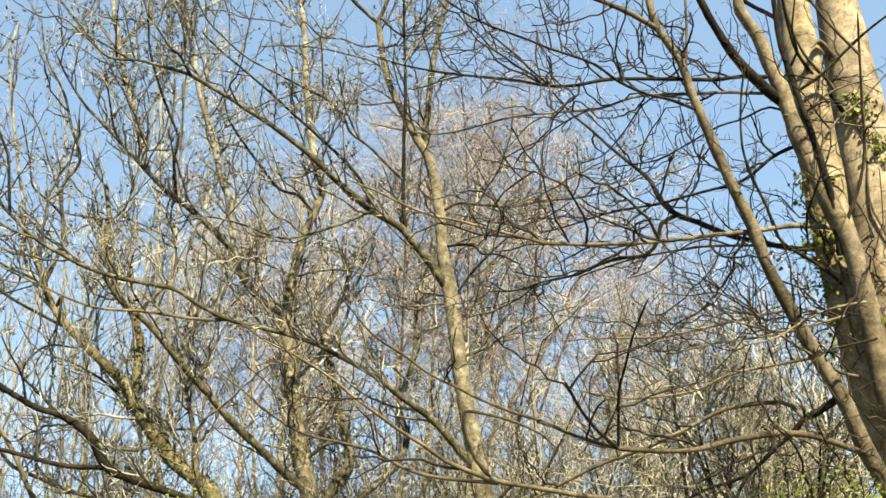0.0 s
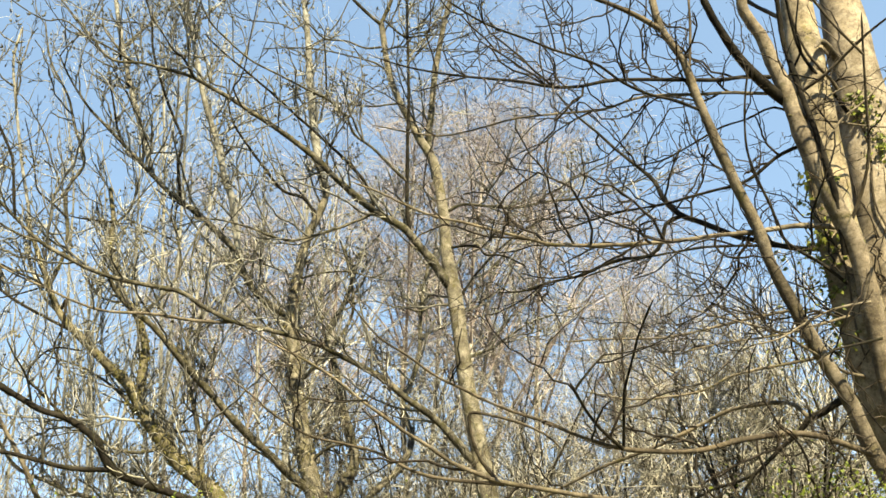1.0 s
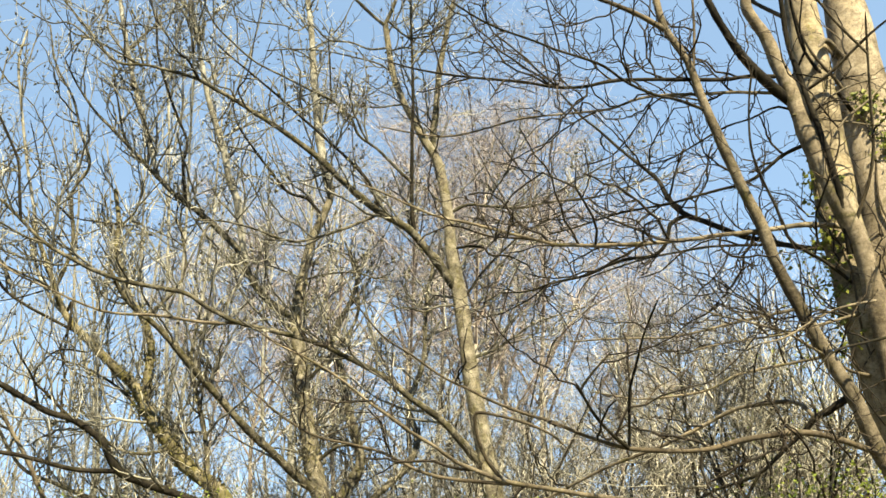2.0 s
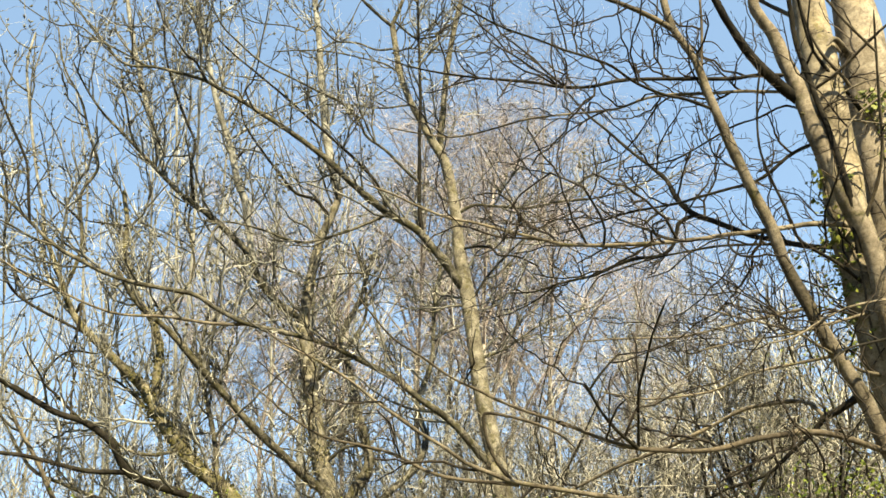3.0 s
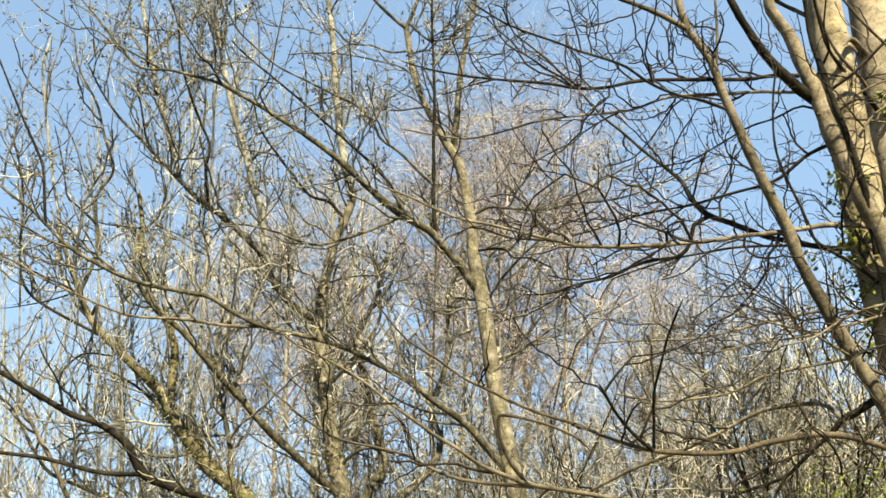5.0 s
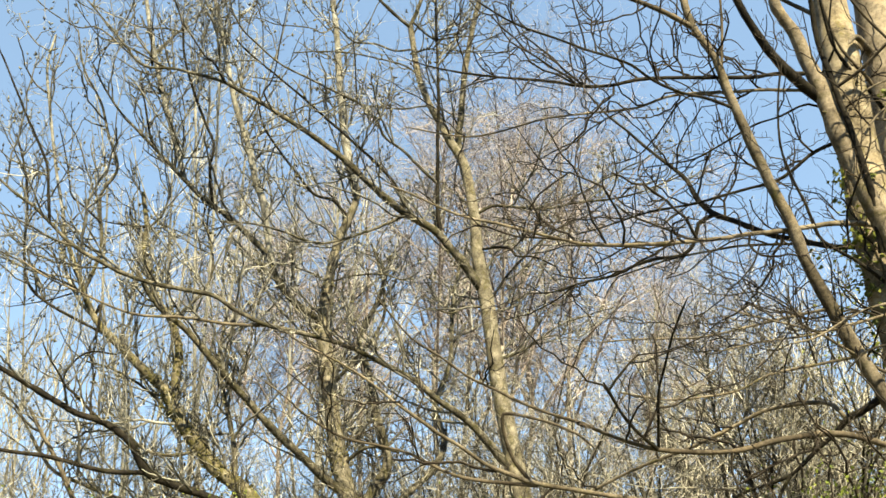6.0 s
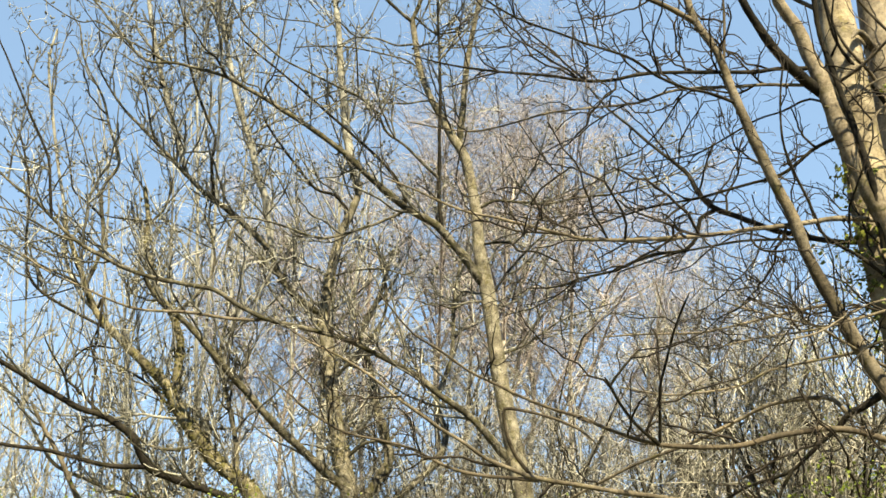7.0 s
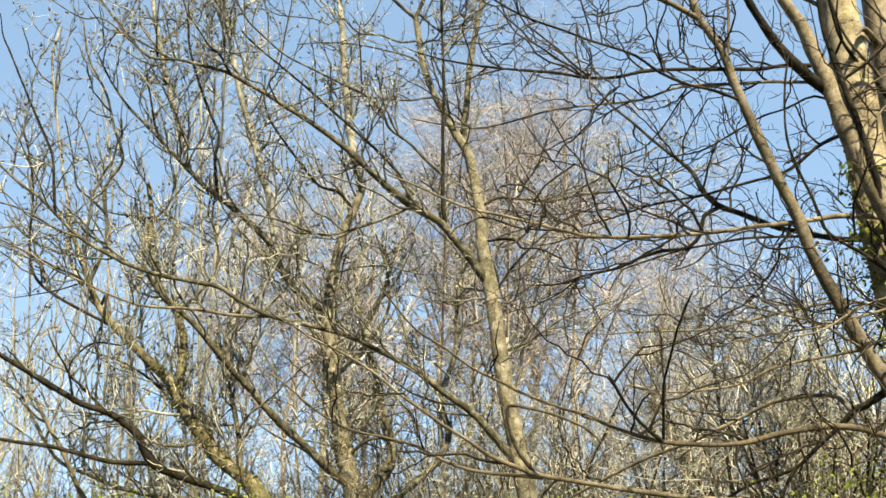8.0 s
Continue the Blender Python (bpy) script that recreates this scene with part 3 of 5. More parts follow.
limb(near, "limb", (0.024, 0.022, 0.018, 0.016, 0.015, 0.015, 0.014, 0.013, 0.012, 0.011, 0.010, 0.010, 0.009, 0.008, 0.007, 0.007, 0.006, 0.005, 0.005), ((3.09, 6.62, 2.20), (2.76, 6.55, 2.21), (2.10, 6.41, 2.20), (1.68, 6.31, 2.20), (1.27, 6.22, 2.21), (0.94, 6.14, 2.24), (0.68, 6.08, 2.27), (0.43, 6.01, 2.30), (0.27, 5.97, 2.35), (0.14, 5.94, 2.40), (0.02, 5.90, 2.48), (-0.11, 5.86, 2.55), (-0.23, 5.82, 2.63), (-0.35, 5.79, 2.71), (-0.48, 5.75, 2.81), (-0.60, 5.71, 2.88), (-0.70, 5.68, 2.93), (-0.84, 5.64, 2.99), (-0.96, 5.60, 3.07)), FAWN_BARK)
limb(near, "side_branch", (0.012, 0.011, 0.010, 0.010, 0.009, 0.008, 0.007, 0.006), ((0.40, 6.01, 2.31), (0.31, 5.95, 2.41), (0.26, 5.89, 2.52), (0.24, 5.84, 2.63), (0.28, 5.82, 2.65), (0.48, 5.74, 2.59), (0.64, 5.65, 2.50), (0.72, 5.60, 2.41)), under=34)
limb(near, "side_branch", (0.011, 0.010, 0.009, 0.008, 0.007, 0.007, 0.006, 0.005, 0.004), ((0.44, 6.02, 2.29), (0.11, 5.96, 2.31), (-0.07, 5.92, 2.35), (-0.26, 5.88, 2.44), (-0.44, 5.84, 2.48), (-0.63, 5.81, 2.52), (-0.81, 5.77, 2.62), (-0.96, 5.73, 2.74), (-1.09, 5.70, 2.83)), under=34)
limb(near, "side_branch", (0.009, 0.009, 0.009, 0.008, 0.008, 0.006, 0.004, 0.001), ((1.69, 6.06, 4.83), (1.68, 6.06, 4.90), (1.70, 6.03, 5.22), (1.70, 6.01, 5.44), (1.70, 6.00, 5.59), (1.70, 5.99, 5.75), (1.75, 5.96, 5.93), (1.71, 5.98, 6.13)), under=3)
limb(near, "side_branch", (0.009, 0.009, 0.008, 0.007, 0.006, 0.005), ((2.46, 6.30, 4.96), (2.42, 6.22, 5.04), (2.45, 6.14, 5.12), (2.40, 6.06, 5.22), (2.40, 5.98, 5.36), (2.40, 5.90, 5.48)), SHADED_BARK, under=4)
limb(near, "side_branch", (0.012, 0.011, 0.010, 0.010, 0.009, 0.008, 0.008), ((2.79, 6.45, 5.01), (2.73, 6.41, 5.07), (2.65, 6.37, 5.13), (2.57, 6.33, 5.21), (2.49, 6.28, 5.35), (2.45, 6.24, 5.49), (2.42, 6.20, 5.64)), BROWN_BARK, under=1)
limb(near, "side_branch", (0.009, 0.008, 0.008, 0.007, 0.006, 0.005), ((2.35, 6.24, 4.70), (2.44, 6.23, 4.68), (2.54, 6.22, 4.66), (2.68, 6.22, 4.64), (2.86, 6.21, 4.61), (3.03, 6.20, 4.60)), FAWN_BARK, under=4)
limb(near, "side_branch", (0.009, 0.008, 0.007, 0.006, 0.005), ((2.42, 6.24, 4.63), (2.47, 6.21, 4.70), (2.61, 6.17, 4.81), (2.75, 6.13, 4.87), (2.91, 6.10, 4.90)), FAWN_BARK, under=4)
limb(near, "side_branch", (0.009, 0.008, 0.008, 0.007, 0.006, 0.006), ((2.49, 6.24, 4.38), (2.54, 6.21, 4.44), (2.66, 6.18, 4.63), (2.82, 6.16, 4.76), (2.98, 6.13, 4.92), (3.09, 6.10, 5.03)), FAWN_BARK, under=4)
limb(near, "side_branch", (0.009, 0.008, 0.007, 0.006, 0.006, 0.005), ((2.72, 6.24, 3.43), (2.58, 6.17, 3.39), (2.41, 6.10, 3.33), (2.24, 6.04, 3.24), (2.04, 5.97, 3.12), (1.85, 5.90, 3.06)), FAWN_BARK, under=4)
limb(near, "side_branch", (0.009, 0.008, 0.007, 0.006, 0.005), ((2.76, 6.24, 3.20), (2.55, 6.18, 3.14), (2.40, 6.12, 3.09), (2.29, 6.06, 3.01), (2.19, 6.00, 2.91)), SHADED_BARK, under=4)
limb(near, "side_branch", (0.007, 0.007, 0.006, 0.005, 0.005), ((2.40, 6.30, 4.81), (2.36, 6.25, 4.93), (2.38, 6.20, 4.98), (2.47, 6.15, 4.93), (2.55, 6.10, 4.88)), SHADED_BARK, under=4)
P, R = even(near, fewest=2)
slim = R[:, 2] < 0.022
P, R = P[slim], R[slim]
high = np.where(P[:, :, 2].mean(1) > 3.7, 1.0, np.where(P[:, :, 2].mean(1) > 2.9, 0.6, 0.3)) * np.where(P[:, :, 0].mean(1) > 2.3, 0.25, 1.0)
rng = np.random.default_rng(18)
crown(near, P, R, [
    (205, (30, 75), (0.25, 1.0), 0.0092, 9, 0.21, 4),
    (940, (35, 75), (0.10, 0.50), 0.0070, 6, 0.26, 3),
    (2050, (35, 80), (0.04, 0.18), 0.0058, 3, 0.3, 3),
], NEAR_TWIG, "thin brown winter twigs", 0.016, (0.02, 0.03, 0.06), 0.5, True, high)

# ---- the middle tree ----
mid = Tree("maple_tree", (1.0, 13.0, 0.0), "tall bare tree with bent grey-green trunk and long leaning limb", "tree", GREEN_BARK, "", OLIVE_BARK)
limb(mid, "trunk", (0.227, 0.170, 0.151, 0.127, 0.112, 0.105, 0.103, 0.103, 0.101, 0.093, 0.083, 0.077, 0.070, 0.063, 0.056, 0.052, 0.049, 0.045, 0.042, 0.041), ((0.99, 13.00, -0.15), (0.93, 13.00, 1.14), (0.87, 13.00, 2.43), (0.75, 13.00, 3.08), (0.66, 13.00, 3.62), (0.58, 13.00, 4.02), (0.50, 13.00, 4.45), (0.44, 13.00, 4.89), (0.39, 13.00, 5.33), (0.33, 13.00, 5.70), (0.25, 13.00, 6.16), (0.23, 13.00, 6.55), (0.16, 13.00, 7.03), (0.08, 13.00, 7.44), (-0.09, 13.00, 7.73), (-0.24, 13.00, 8.04), (-0.38, 13.00, 8.30), (-0.53, 13.00, 8.72), (-0.60, 13.00, 9.11), (-0.66, 13.00, 9.54)))
limb(mid, "limb", (0.030, 0.025, 0.022, 0.017, 0.011, 0.003), ((-0.66, 13.00, 9.54), (-0.51, 13.00, 9.98), (-0.43, 13.00, 10.35), (-0.39, 13.00, 10.81), (-0.21, 12.92, 11.32), (-0.27, 13.00, 11.86)))
limb(mid, "limb", (0.027, 0.024, 0.021, 0.018, 0.014, 0.009, 0.002), ((-0.65, 13.00, 9.50), (-0.90, 12.87, 9.67), (-1.13, 12.74, 9.86), (-1.36, 12.60, 10.08), (-1.51, 12.51, 10.42), (-1.57, 12.34, 10.81), (-1.87, 12.29, 11.22)))
limb(mid, "limb", (0.054, 0.049, 0.045, 0.041, 0.038, 0.036, 0.034, 0.027, 0.017, 0.004), ((0.14, 13.00, 7.11), (0.01, 13.15, 7.72), (0.05, 13.29, 8.35), (0.10, 13.44, 9.05), (0.17, 13.55, 9.58), (0.26, 13.67, 10.12), (0.38, 13.80, 10.80), (0.45, 13.88, 11.52), (0.72, 13.84, 12.33), (0.62, 14.05, 13.19)))
limb(mid, "limb", (0.063, 0.058, 0.055, 0.053, 0.051, 0.049, 0.045, 0.041, 0.039, 0.037, 0.034, 0.031, 0.027, 0.025, 0.023, 0.021, 0.018, 0.016, 0.015, 0.013, 0.011, 0.010, 0.009, 0.007, 0.004, 0.001), ((0.35, 13.00, 5.63), (0.12, 12.93, 5.93), (-0.07, 12.88, 6.16), (-0.25, 12.83, 6.37), (-0.46, 12.78, 6.50), (-0.65, 12.74, 6.59), (-0.90, 12.69, 6.78), (-1.19, 12.62, 7.03), (-1.41, 12.56, 7.24), (-1.67, 12.51, 7.44), (-2.00, 12.43, 7.66), (-2.29, 12.37, 7.83), (-2.58, 12.31, 8.01), (-2.80, 12.27, 8.12), (-3.02, 12.22, 8.23), (-3.30, 12.17, 8.30), (-3.65, 12.10, 8.36), (-3.93, 12.05, 8.35), (-4.11, 12.01, 8.43), (-4.30, 11.96, 8.67), (-4.49, 11.91, 8.89), (-4.68, 11.86, 9.11), (-4.91, 11.80, 9.37), (-4.98, 11.78, 9.54), (-5.00, 11.73, 9.73), (-5.14, 11.74, 9.93)))
# near-black branches here and on the next two trees: shade held in the colour
limb(mid, "side_branch", (0.029, 0.028, 0.025, 0.023, 0.021, 0.018, 0.014, 0.013, 0.010, 0.006, 0.002), ((-0.22, 12.83, 6.35), (-0.26, 12.77, 6.70), (-0.26, 12.67, 7.21), (-0.26, 12.59, 7.66), (-0.25, 12.52, 8.03), (-0.27, 12.39, 8.72), (-0.30, 12.26, 9.49), (-0.32, 12.20, 9.81), (-0.32, 12.18, 10.07), (-0.26, 12.10, 10.38), (-0.34, 12.12, 10.69)), SHADED_BARK, under=4)
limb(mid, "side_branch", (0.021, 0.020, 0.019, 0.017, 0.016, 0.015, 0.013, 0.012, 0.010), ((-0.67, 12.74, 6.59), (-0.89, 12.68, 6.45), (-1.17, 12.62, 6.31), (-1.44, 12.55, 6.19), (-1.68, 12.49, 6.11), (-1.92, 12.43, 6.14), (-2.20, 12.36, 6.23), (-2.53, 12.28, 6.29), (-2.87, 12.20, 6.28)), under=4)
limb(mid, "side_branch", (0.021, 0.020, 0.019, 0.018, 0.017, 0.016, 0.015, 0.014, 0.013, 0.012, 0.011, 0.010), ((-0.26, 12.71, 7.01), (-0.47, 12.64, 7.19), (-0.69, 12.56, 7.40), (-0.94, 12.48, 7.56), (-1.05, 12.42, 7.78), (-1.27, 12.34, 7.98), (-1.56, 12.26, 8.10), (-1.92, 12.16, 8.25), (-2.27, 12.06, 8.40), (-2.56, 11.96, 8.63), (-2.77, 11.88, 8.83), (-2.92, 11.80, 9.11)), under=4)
limb(mid, "side_branch", (0.024, 0.022, 0.020, 0.018, 0.017, 0.016, 0.014, 0.012, 0.010), ((-0.68, 12.74, 6.62), (-0.76, 12.68, 6.90), (-0.98, 12.61, 7.18), (-1.34, 12.51, 7.50), (-1.71, 12.41, 7.81), (-2.00, 12.33, 8.06), (-2.30, 12.26, 8.30), (-2.66, 12.16, 8.58), (-2.89, 12.10, 8.80)), SHADED_BARK, under=4)
limb(mid, "limb", (0.022, 0.021, 0.019, 0.018, 0.016, 0.014, 0.013, 0.011, 0.010), ((0.23, 13.00, 6.70), (0.45, 12.93, 6.79), (0.70, 12.86, 6.75), (1.13, 12.73, 6.67), (1.55, 12.60, 6.71), (1.90, 12.50, 6.70), (2.24, 12.39, 6.74), (2.58, 12.28, 6.84), (2.82, 12.20, 6.92)))
limb(mid, "limb", (0.019, 0.017, 0.016, 0.015, 0.013, 0.010), ((0.25, 13.00, 6.20), (0.48, 12.91, 6.21), (0.66, 12.85, 6.17), (0.75, 12.80, 6.05), (0.97, 12.72, 6.01), (1.24, 12.60, 5.83)), SHADED_BARK)
limb(mid, "limb", (0.054, 0.051, 0.048, 0.044, 0.038, 0.035, 0.033, 0.031, 0.028, 0.027, 0.026, 0.026, 0.027, 0.027, 0.027, 0.027, 0.025, 0.024, 0.022, 0.019, 0.018, 0.016, 0.014, 0.011, 0.007, 0.002), ((0.72, 13.00, 3.28), (0.53, 12.93, 3.51), (0.33, 12.85, 3.73), (0.11, 12.77, 3.95), (-0.23, 12.67, 4.17), (-0.43, 12.61, 4.33), (-0.64, 12.55, 4.46), (-0.90, 12.48, 4.58), (-1.24, 12.39, 4.73), (-1.50, 12.32, 4.81), (-1.90, 12.22, 4.89), (-2.28, 12.11, 4.96), (-2.61, 12.02, 5.11), (-2.87, 11.95, 5.26), (-3.18, 11.86, 5.30), (-3.49, 11.78, 5.34), (-3.80, 11.69, 5.42), (-4.12, 11.60, 5.56), (-4.43, 11.51, 5.73), (-4.69, 11.42, 5.97), (-4.88, 11.35, 6.15), (-5.07, 11.29, 6.27), (-5.32, 11.20, 6.48), (-5.54, 11.12, 6.66), (-5.70, 11.00, 6.87), (-6.05, 10.95, 7.08)))
limb(mid, "side_branch", (0.019, 0.018, 0.016, 0.016, 0.014, 0.013, 0.011, 0.009, 0.006, 0.001), ((-4.69, 11.42, 5.95), (-4.72, 11.35, 6.26), (-4.75, 11.28, 6.59), (-4.83, 11.23, 6.81), (-5.01, 11.15, 7.17), (-5.16, 11.07, 7.50), (-5.31, 11.00, 7.83), (-5.41, 10.95, 8.04), (-5.45, 10.86, 8.29), (-5.63, 10.84, 8.54)), SHADED_BARK, under=11)
limb(mid, "side_branch", (0.014, 0.013, 0.012, 0.010, 0.009, 0.007, 0.005, 0.001), ((-4.37, 11.53, 5.70), (-4.61, 11.37, 5.75), (-4.80, 11.24, 5.84), (-5.01, 11.10, 5.92), (-5.16, 11.00, 5.94), (-5.32, 10.89, 5.97), (-5.44, 10.75, 6.01), (-5.69, 10.65, 6.04)), under=11)
limb(mid, "limb", (0.014, 0.013, 0.012, 0.011, 0.009, 0.008), ((-0.38, 13.00, 8.29), (-0.55, 12.92, 8.23), (-0.71, 12.84, 8.16), (-1.01, 12.71, 8.11), (-1.29, 12.57, 8.08), (-1.64, 12.40, 7.97)))
limb(mid, "limb", (0.014, 0.013, 0.011, 0.010, 0.009, 0.008), ((-0.50, 13.00, 8.72), (-0.73, 12.91, 8.86), (-1.11, 12.78, 8.90), (-1.48, 12.65, 8.91), (-1.84, 12.53, 8.86), (-2.20, 12.40, 8.76)))
limb(mid, "limb", (0.016, 0.014, 0.012, 0.010, 0.008), ((0.34, 13.00, 5.44), (0.11, 12.88, 5.40), (-0.10, 12.77, 5.29), (-0.34, 12.64, 5.31), (-0.58, 12.50, 5.18)))
limb(mid, "limb", (0.019, 0.017, 0.014, 0.012, 0.010, 0.008), ((0.42, 13.00, 5.55), (0.70, 13.14, 5.98), (1.09, 13.30, 6.43), (1.45, 13.42, 6.72), (1.73, 13.50, 6.87), (2.03, 13.60, 7.12)), SHADED_BARK)
limb(mid, "limb", (0.016, 0.015, 0.012, 0.010, 0.008), ((0.48, 13.00, 4.74), (0.83, 13.14, 4.92), (1.28, 13.32, 5.27), (1.67, 13.46, 5.46), (2.07, 13.60, 5.62)))
limb(mid, "side_branch", (0.013, 0.010, 0.009, 0.008, 0.007, 0.006, 0.004, 0.001), ((-4.09, 12.02, 8.42), (-4.57, 11.85, 8.80), (-4.83, 11.78, 8.78), (-5.17, 11.68, 8.95), (-5.38, 11.60, 9.13), (-5.45, 11.58, 9.27), (-5.48, 11.53, 9.42), (-5.60, 11.52, 9.58)), under=4)
limb(mid, "side_branch", (0.016, 0.013, 0.010, 0.007, 0.004), ((-3.93, 12.10, 8.40), (-3.94, 12.05, 8.53), (-3.95, 12.00, 8.82), (-3.94, 11.95, 9.12), (-3.94, 11.90, 9.35)), SHADED_BARK, under=4)
limb(mid, "side_branch", (0.016, 0.013, 0.010, 0.007, 0.004), ((-3.78, 12.10, 8.36), (-3.95, 12.07, 8.53), (-4.17, 12.05, 8.83), (-4.21, 12.03, 9.09), (-4.24, 12.00, 9.41)), under=4)
limb(mid, "side_branch", (0.014, 0.012, 0.009, 0.007, 0.004), ((-3.69, 12.10, 8.36), (-3.72, 12.03, 8.46), (-3.78, 11.95, 8.71), (-3.83, 11.88, 8.91), (-3.94, 11.80, 9.15)), under=4)
limb(mid, "side_branch", (0.018, 0.016, 0.014, 0.012, 0.010, 0.008, 0.005), ((-2.99, 12.20, 8.21), (-3.06, 12.13, 8.32), (-3.14, 12.07, 8.44), (-3.24, 12.00, 8.49), (-3.37, 11.93, 8.68), (-3.50, 11.87, 8.86), (-3.52, 11.80, 9.03)), SHADED_BARK, under=4)
limb(mid, "side_branch", (0.014, 0.013, 0.011, 0.009, 0.007, 0.005), ((-3.72, 12.10, 8.35), (-4.01, 12.04, 8.51), (-4.34, 11.98, 8.66), (-4.58, 11.92, 8.72), (-4.74, 11.86, 8.90), (-4.91, 11.80, 9.13)), under=4)
limb(mid, "side_branch", (0.014, 0.013, 0.012, 0.011, 0.009, 0.008, 0.007, 0.006), ((-2.30, 12.30, 7.80), (-2.38, 12.26, 7.85), (-2.49, 12.21, 8.08), (-2.41, 12.17, 8.17), (-2.34, 12.13, 8.40), (-2.30, 12.09, 8.75), (-2.24, 12.04, 9.10), (-2.21, 12.00, 9.37)), SHADED_BARK, under=4)
limb(mid, "side_branch", (0.013, 0.011, 0.010, 0.008, 0.007, 0.005), ((-2.51, 12.20, 7.93), (-2.57, 12.14, 8.04), (-2.75, 12.08, 8.08), (-2.82, 12.02, 8.34), (-2.88, 11.96, 8.50), (-2.97, 11.90, 8.76)), under=4)
limb(mid, "side_branch", (0.013, 0.011, 0.009, 0.007, 0.006), ((-1.32, 12.50, 8.09), (-1.33, 12.40, 8.30), (-1.34, 12.30, 8.58), (-1.36, 12.20, 8.81), (-1.32, 12.10, 8.96)), SHADED_BARK, under=4)
limb(mid, "limb", (0.016, 0.014, 0.013, 0.012, 0.011, 0.010, 0.009, 0.008, 0.007, 0.006), ((-0.64, 13.00, 9.16), (-0.87, 12.91, 9.09), (-1.12, 12.82, 9.14), (-1.42, 12.73, 9.13), (-1.65, 12.64, 9.30), (-1.82, 12.56, 9.16), (-2.00, 12.47, 9.19), (-2.44, 12.38, 9.19), (-2.61, 12.29, 9.22), (-2.92, 12.20, 9.18)))
limb(mid, "limb", (0.018, 0.015, 0.012, 0.009, 0.006), ((-0.64, 13.00, 9.61), (-0.34, 12.85, 9.25), (-0.07, 12.70, 9.17), (0.20, 12.55, 9.10), (0.50, 12.40, 9.06)))
limb(mid, "limb", (0.016, 0.013, 0.011, 0.008, 0.006), ((-0.66, 13.00, 9.09), (-0.38, 12.88, 9.10), (-0.18, 12.75, 8.96), (0.12, 12.62, 8.89), (0.50, 12.50, 8.86)))
limb(mid, "side_branch", (0.022, 0.020, 0.018, 0.016, 0.014, 0.012, 0.010, 0.008), ((-2.28, 12.15, 4.96), (-2.61, 12.07, 4.94), (-3.19, 11.99, 5.00), (-3.69, 11.91, 5.01), (-4.01, 11.84, 5.09), (-4.39, 11.76, 5.25), (-4.77, 11.68, 5.41), (-5.08, 11.60, 5.61)), FAWN_BARK, under=11)
limb(mid, "side_branch", (0.011, 0.009, 0.007, 0.005), ((-4.47, 11.80, 5.24), (-4.69, 11.73, 5.14), (-4.92, 11.67, 5.07), (-5.14, 11.60, 5.01)), SHADED_BARK, under=11)
P, R = even(mid)
outer = np.where((P[:, :, 0].mean(1) < -4.7) & (P[:, :, 2].mean(1) > 6.5), 0.3, 1.0)
rng = np.random.default_rng(13)
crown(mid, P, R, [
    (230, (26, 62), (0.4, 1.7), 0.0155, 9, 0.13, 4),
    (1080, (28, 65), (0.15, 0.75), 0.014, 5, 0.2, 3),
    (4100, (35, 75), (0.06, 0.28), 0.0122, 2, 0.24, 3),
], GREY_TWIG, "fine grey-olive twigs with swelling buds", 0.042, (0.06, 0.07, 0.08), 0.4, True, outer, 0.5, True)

# ---- the tree beside it ----
pair = Tree("ash_tree", (-1.9, 14.0, 0.0), "bare tree with an algae-green forked trunk among undergrowth", "tree", GREEN_BARK, "", OLIVE_BARK)
limb(pair, "trunk", (0.197, 0.147, 0.132, 0.115, 0.107, 0.101, 0.095, 0.089, 0.079, 0.073, 0.068, 0.063, 0.057, 0.054, 0.051), ((-1.14, 14.00, -0.15), (-1.20, 14.00, 1.18), (-1.26, 14.00, 2.50), (-1.42, 14.00, 3.20), (-1.56, 14.00, 3.78), (-1.65, 14.00, 4.23), (-1.72, 14.00, 4.68), (-1.78, 14.00, 5.15), (-1.84, 14.00, 5.54), (-1.80, 14.00, 5.94), (-1.74, 14.00, 6.35), (-1.67, 14.00, 6.69), (-1.54, 14.00, 7.03), (-1.45, 14.00, 7.27), (-1.41, 14.00, 7.50)))
limb(pair, "limb", (0.064, 0.061, 0.058, 0.052, 0.045, 0.038, 0.030, 0.019, 0.005), ((-1.44, 14.00, 7.41), (-1.56, 14.03, 7.91), (-1.66, 14.06, 8.47), (-1.75, 14.10, 9.23), (-1.84, 14.15, 10.13), (-1.97, 14.20, 11.07), (-2.03, 14.22, 11.86), (-1.88, 14.11, 12.76), (-2.16, 14.27, 13.72)), PALE_BARK)
limb(pair, "limb", (0.054, 0.051, 0.047, 0.046, 0.044, 0.042, 0.041, 0.039, 0.038, 0.035, 0.032, 0.028, 0.024, 0.021, 0.017, 0.013, 0.011), ((-1.81, 14.00, 5.50), (-2.02, 13.93, 5.64), (-2.25, 13.86, 5.80), (-2.41, 13.80, 6.00), (-2.52, 13.73, 6.22), (-2.64, 13.67, 6.44), (-2.83, 13.60, 6.62), (-2.99, 13.55, 6.77), (-3.16, 13.49, 6.90), (-3.40, 13.42, 7.05), (-3.63, 13.34, 7.26), (-3.86, 13.26, 7.48), (-4.09, 13.17, 7.71), (-4.32, 13.09, 7.94), (-4.55, 13.01, 8.16), (-4.79, 12.91, 8.49), (-4.99, 12.80, 8.87)))
limb(pair, "limb", (0.027, 0.025, 0.022, 0.020, 0.017, 0.014, 0.011), ((-1.54, 14.00, 7.03), (-1.74, 13.91, 7.27), (-2.01, 13.83, 7.34), (-2.25, 13.73, 7.60), (-2.49, 13.62, 7.90), (-2.72, 13.50, 8.23), (-2.81, 13.40, 8.58)), SHADED_BARK)
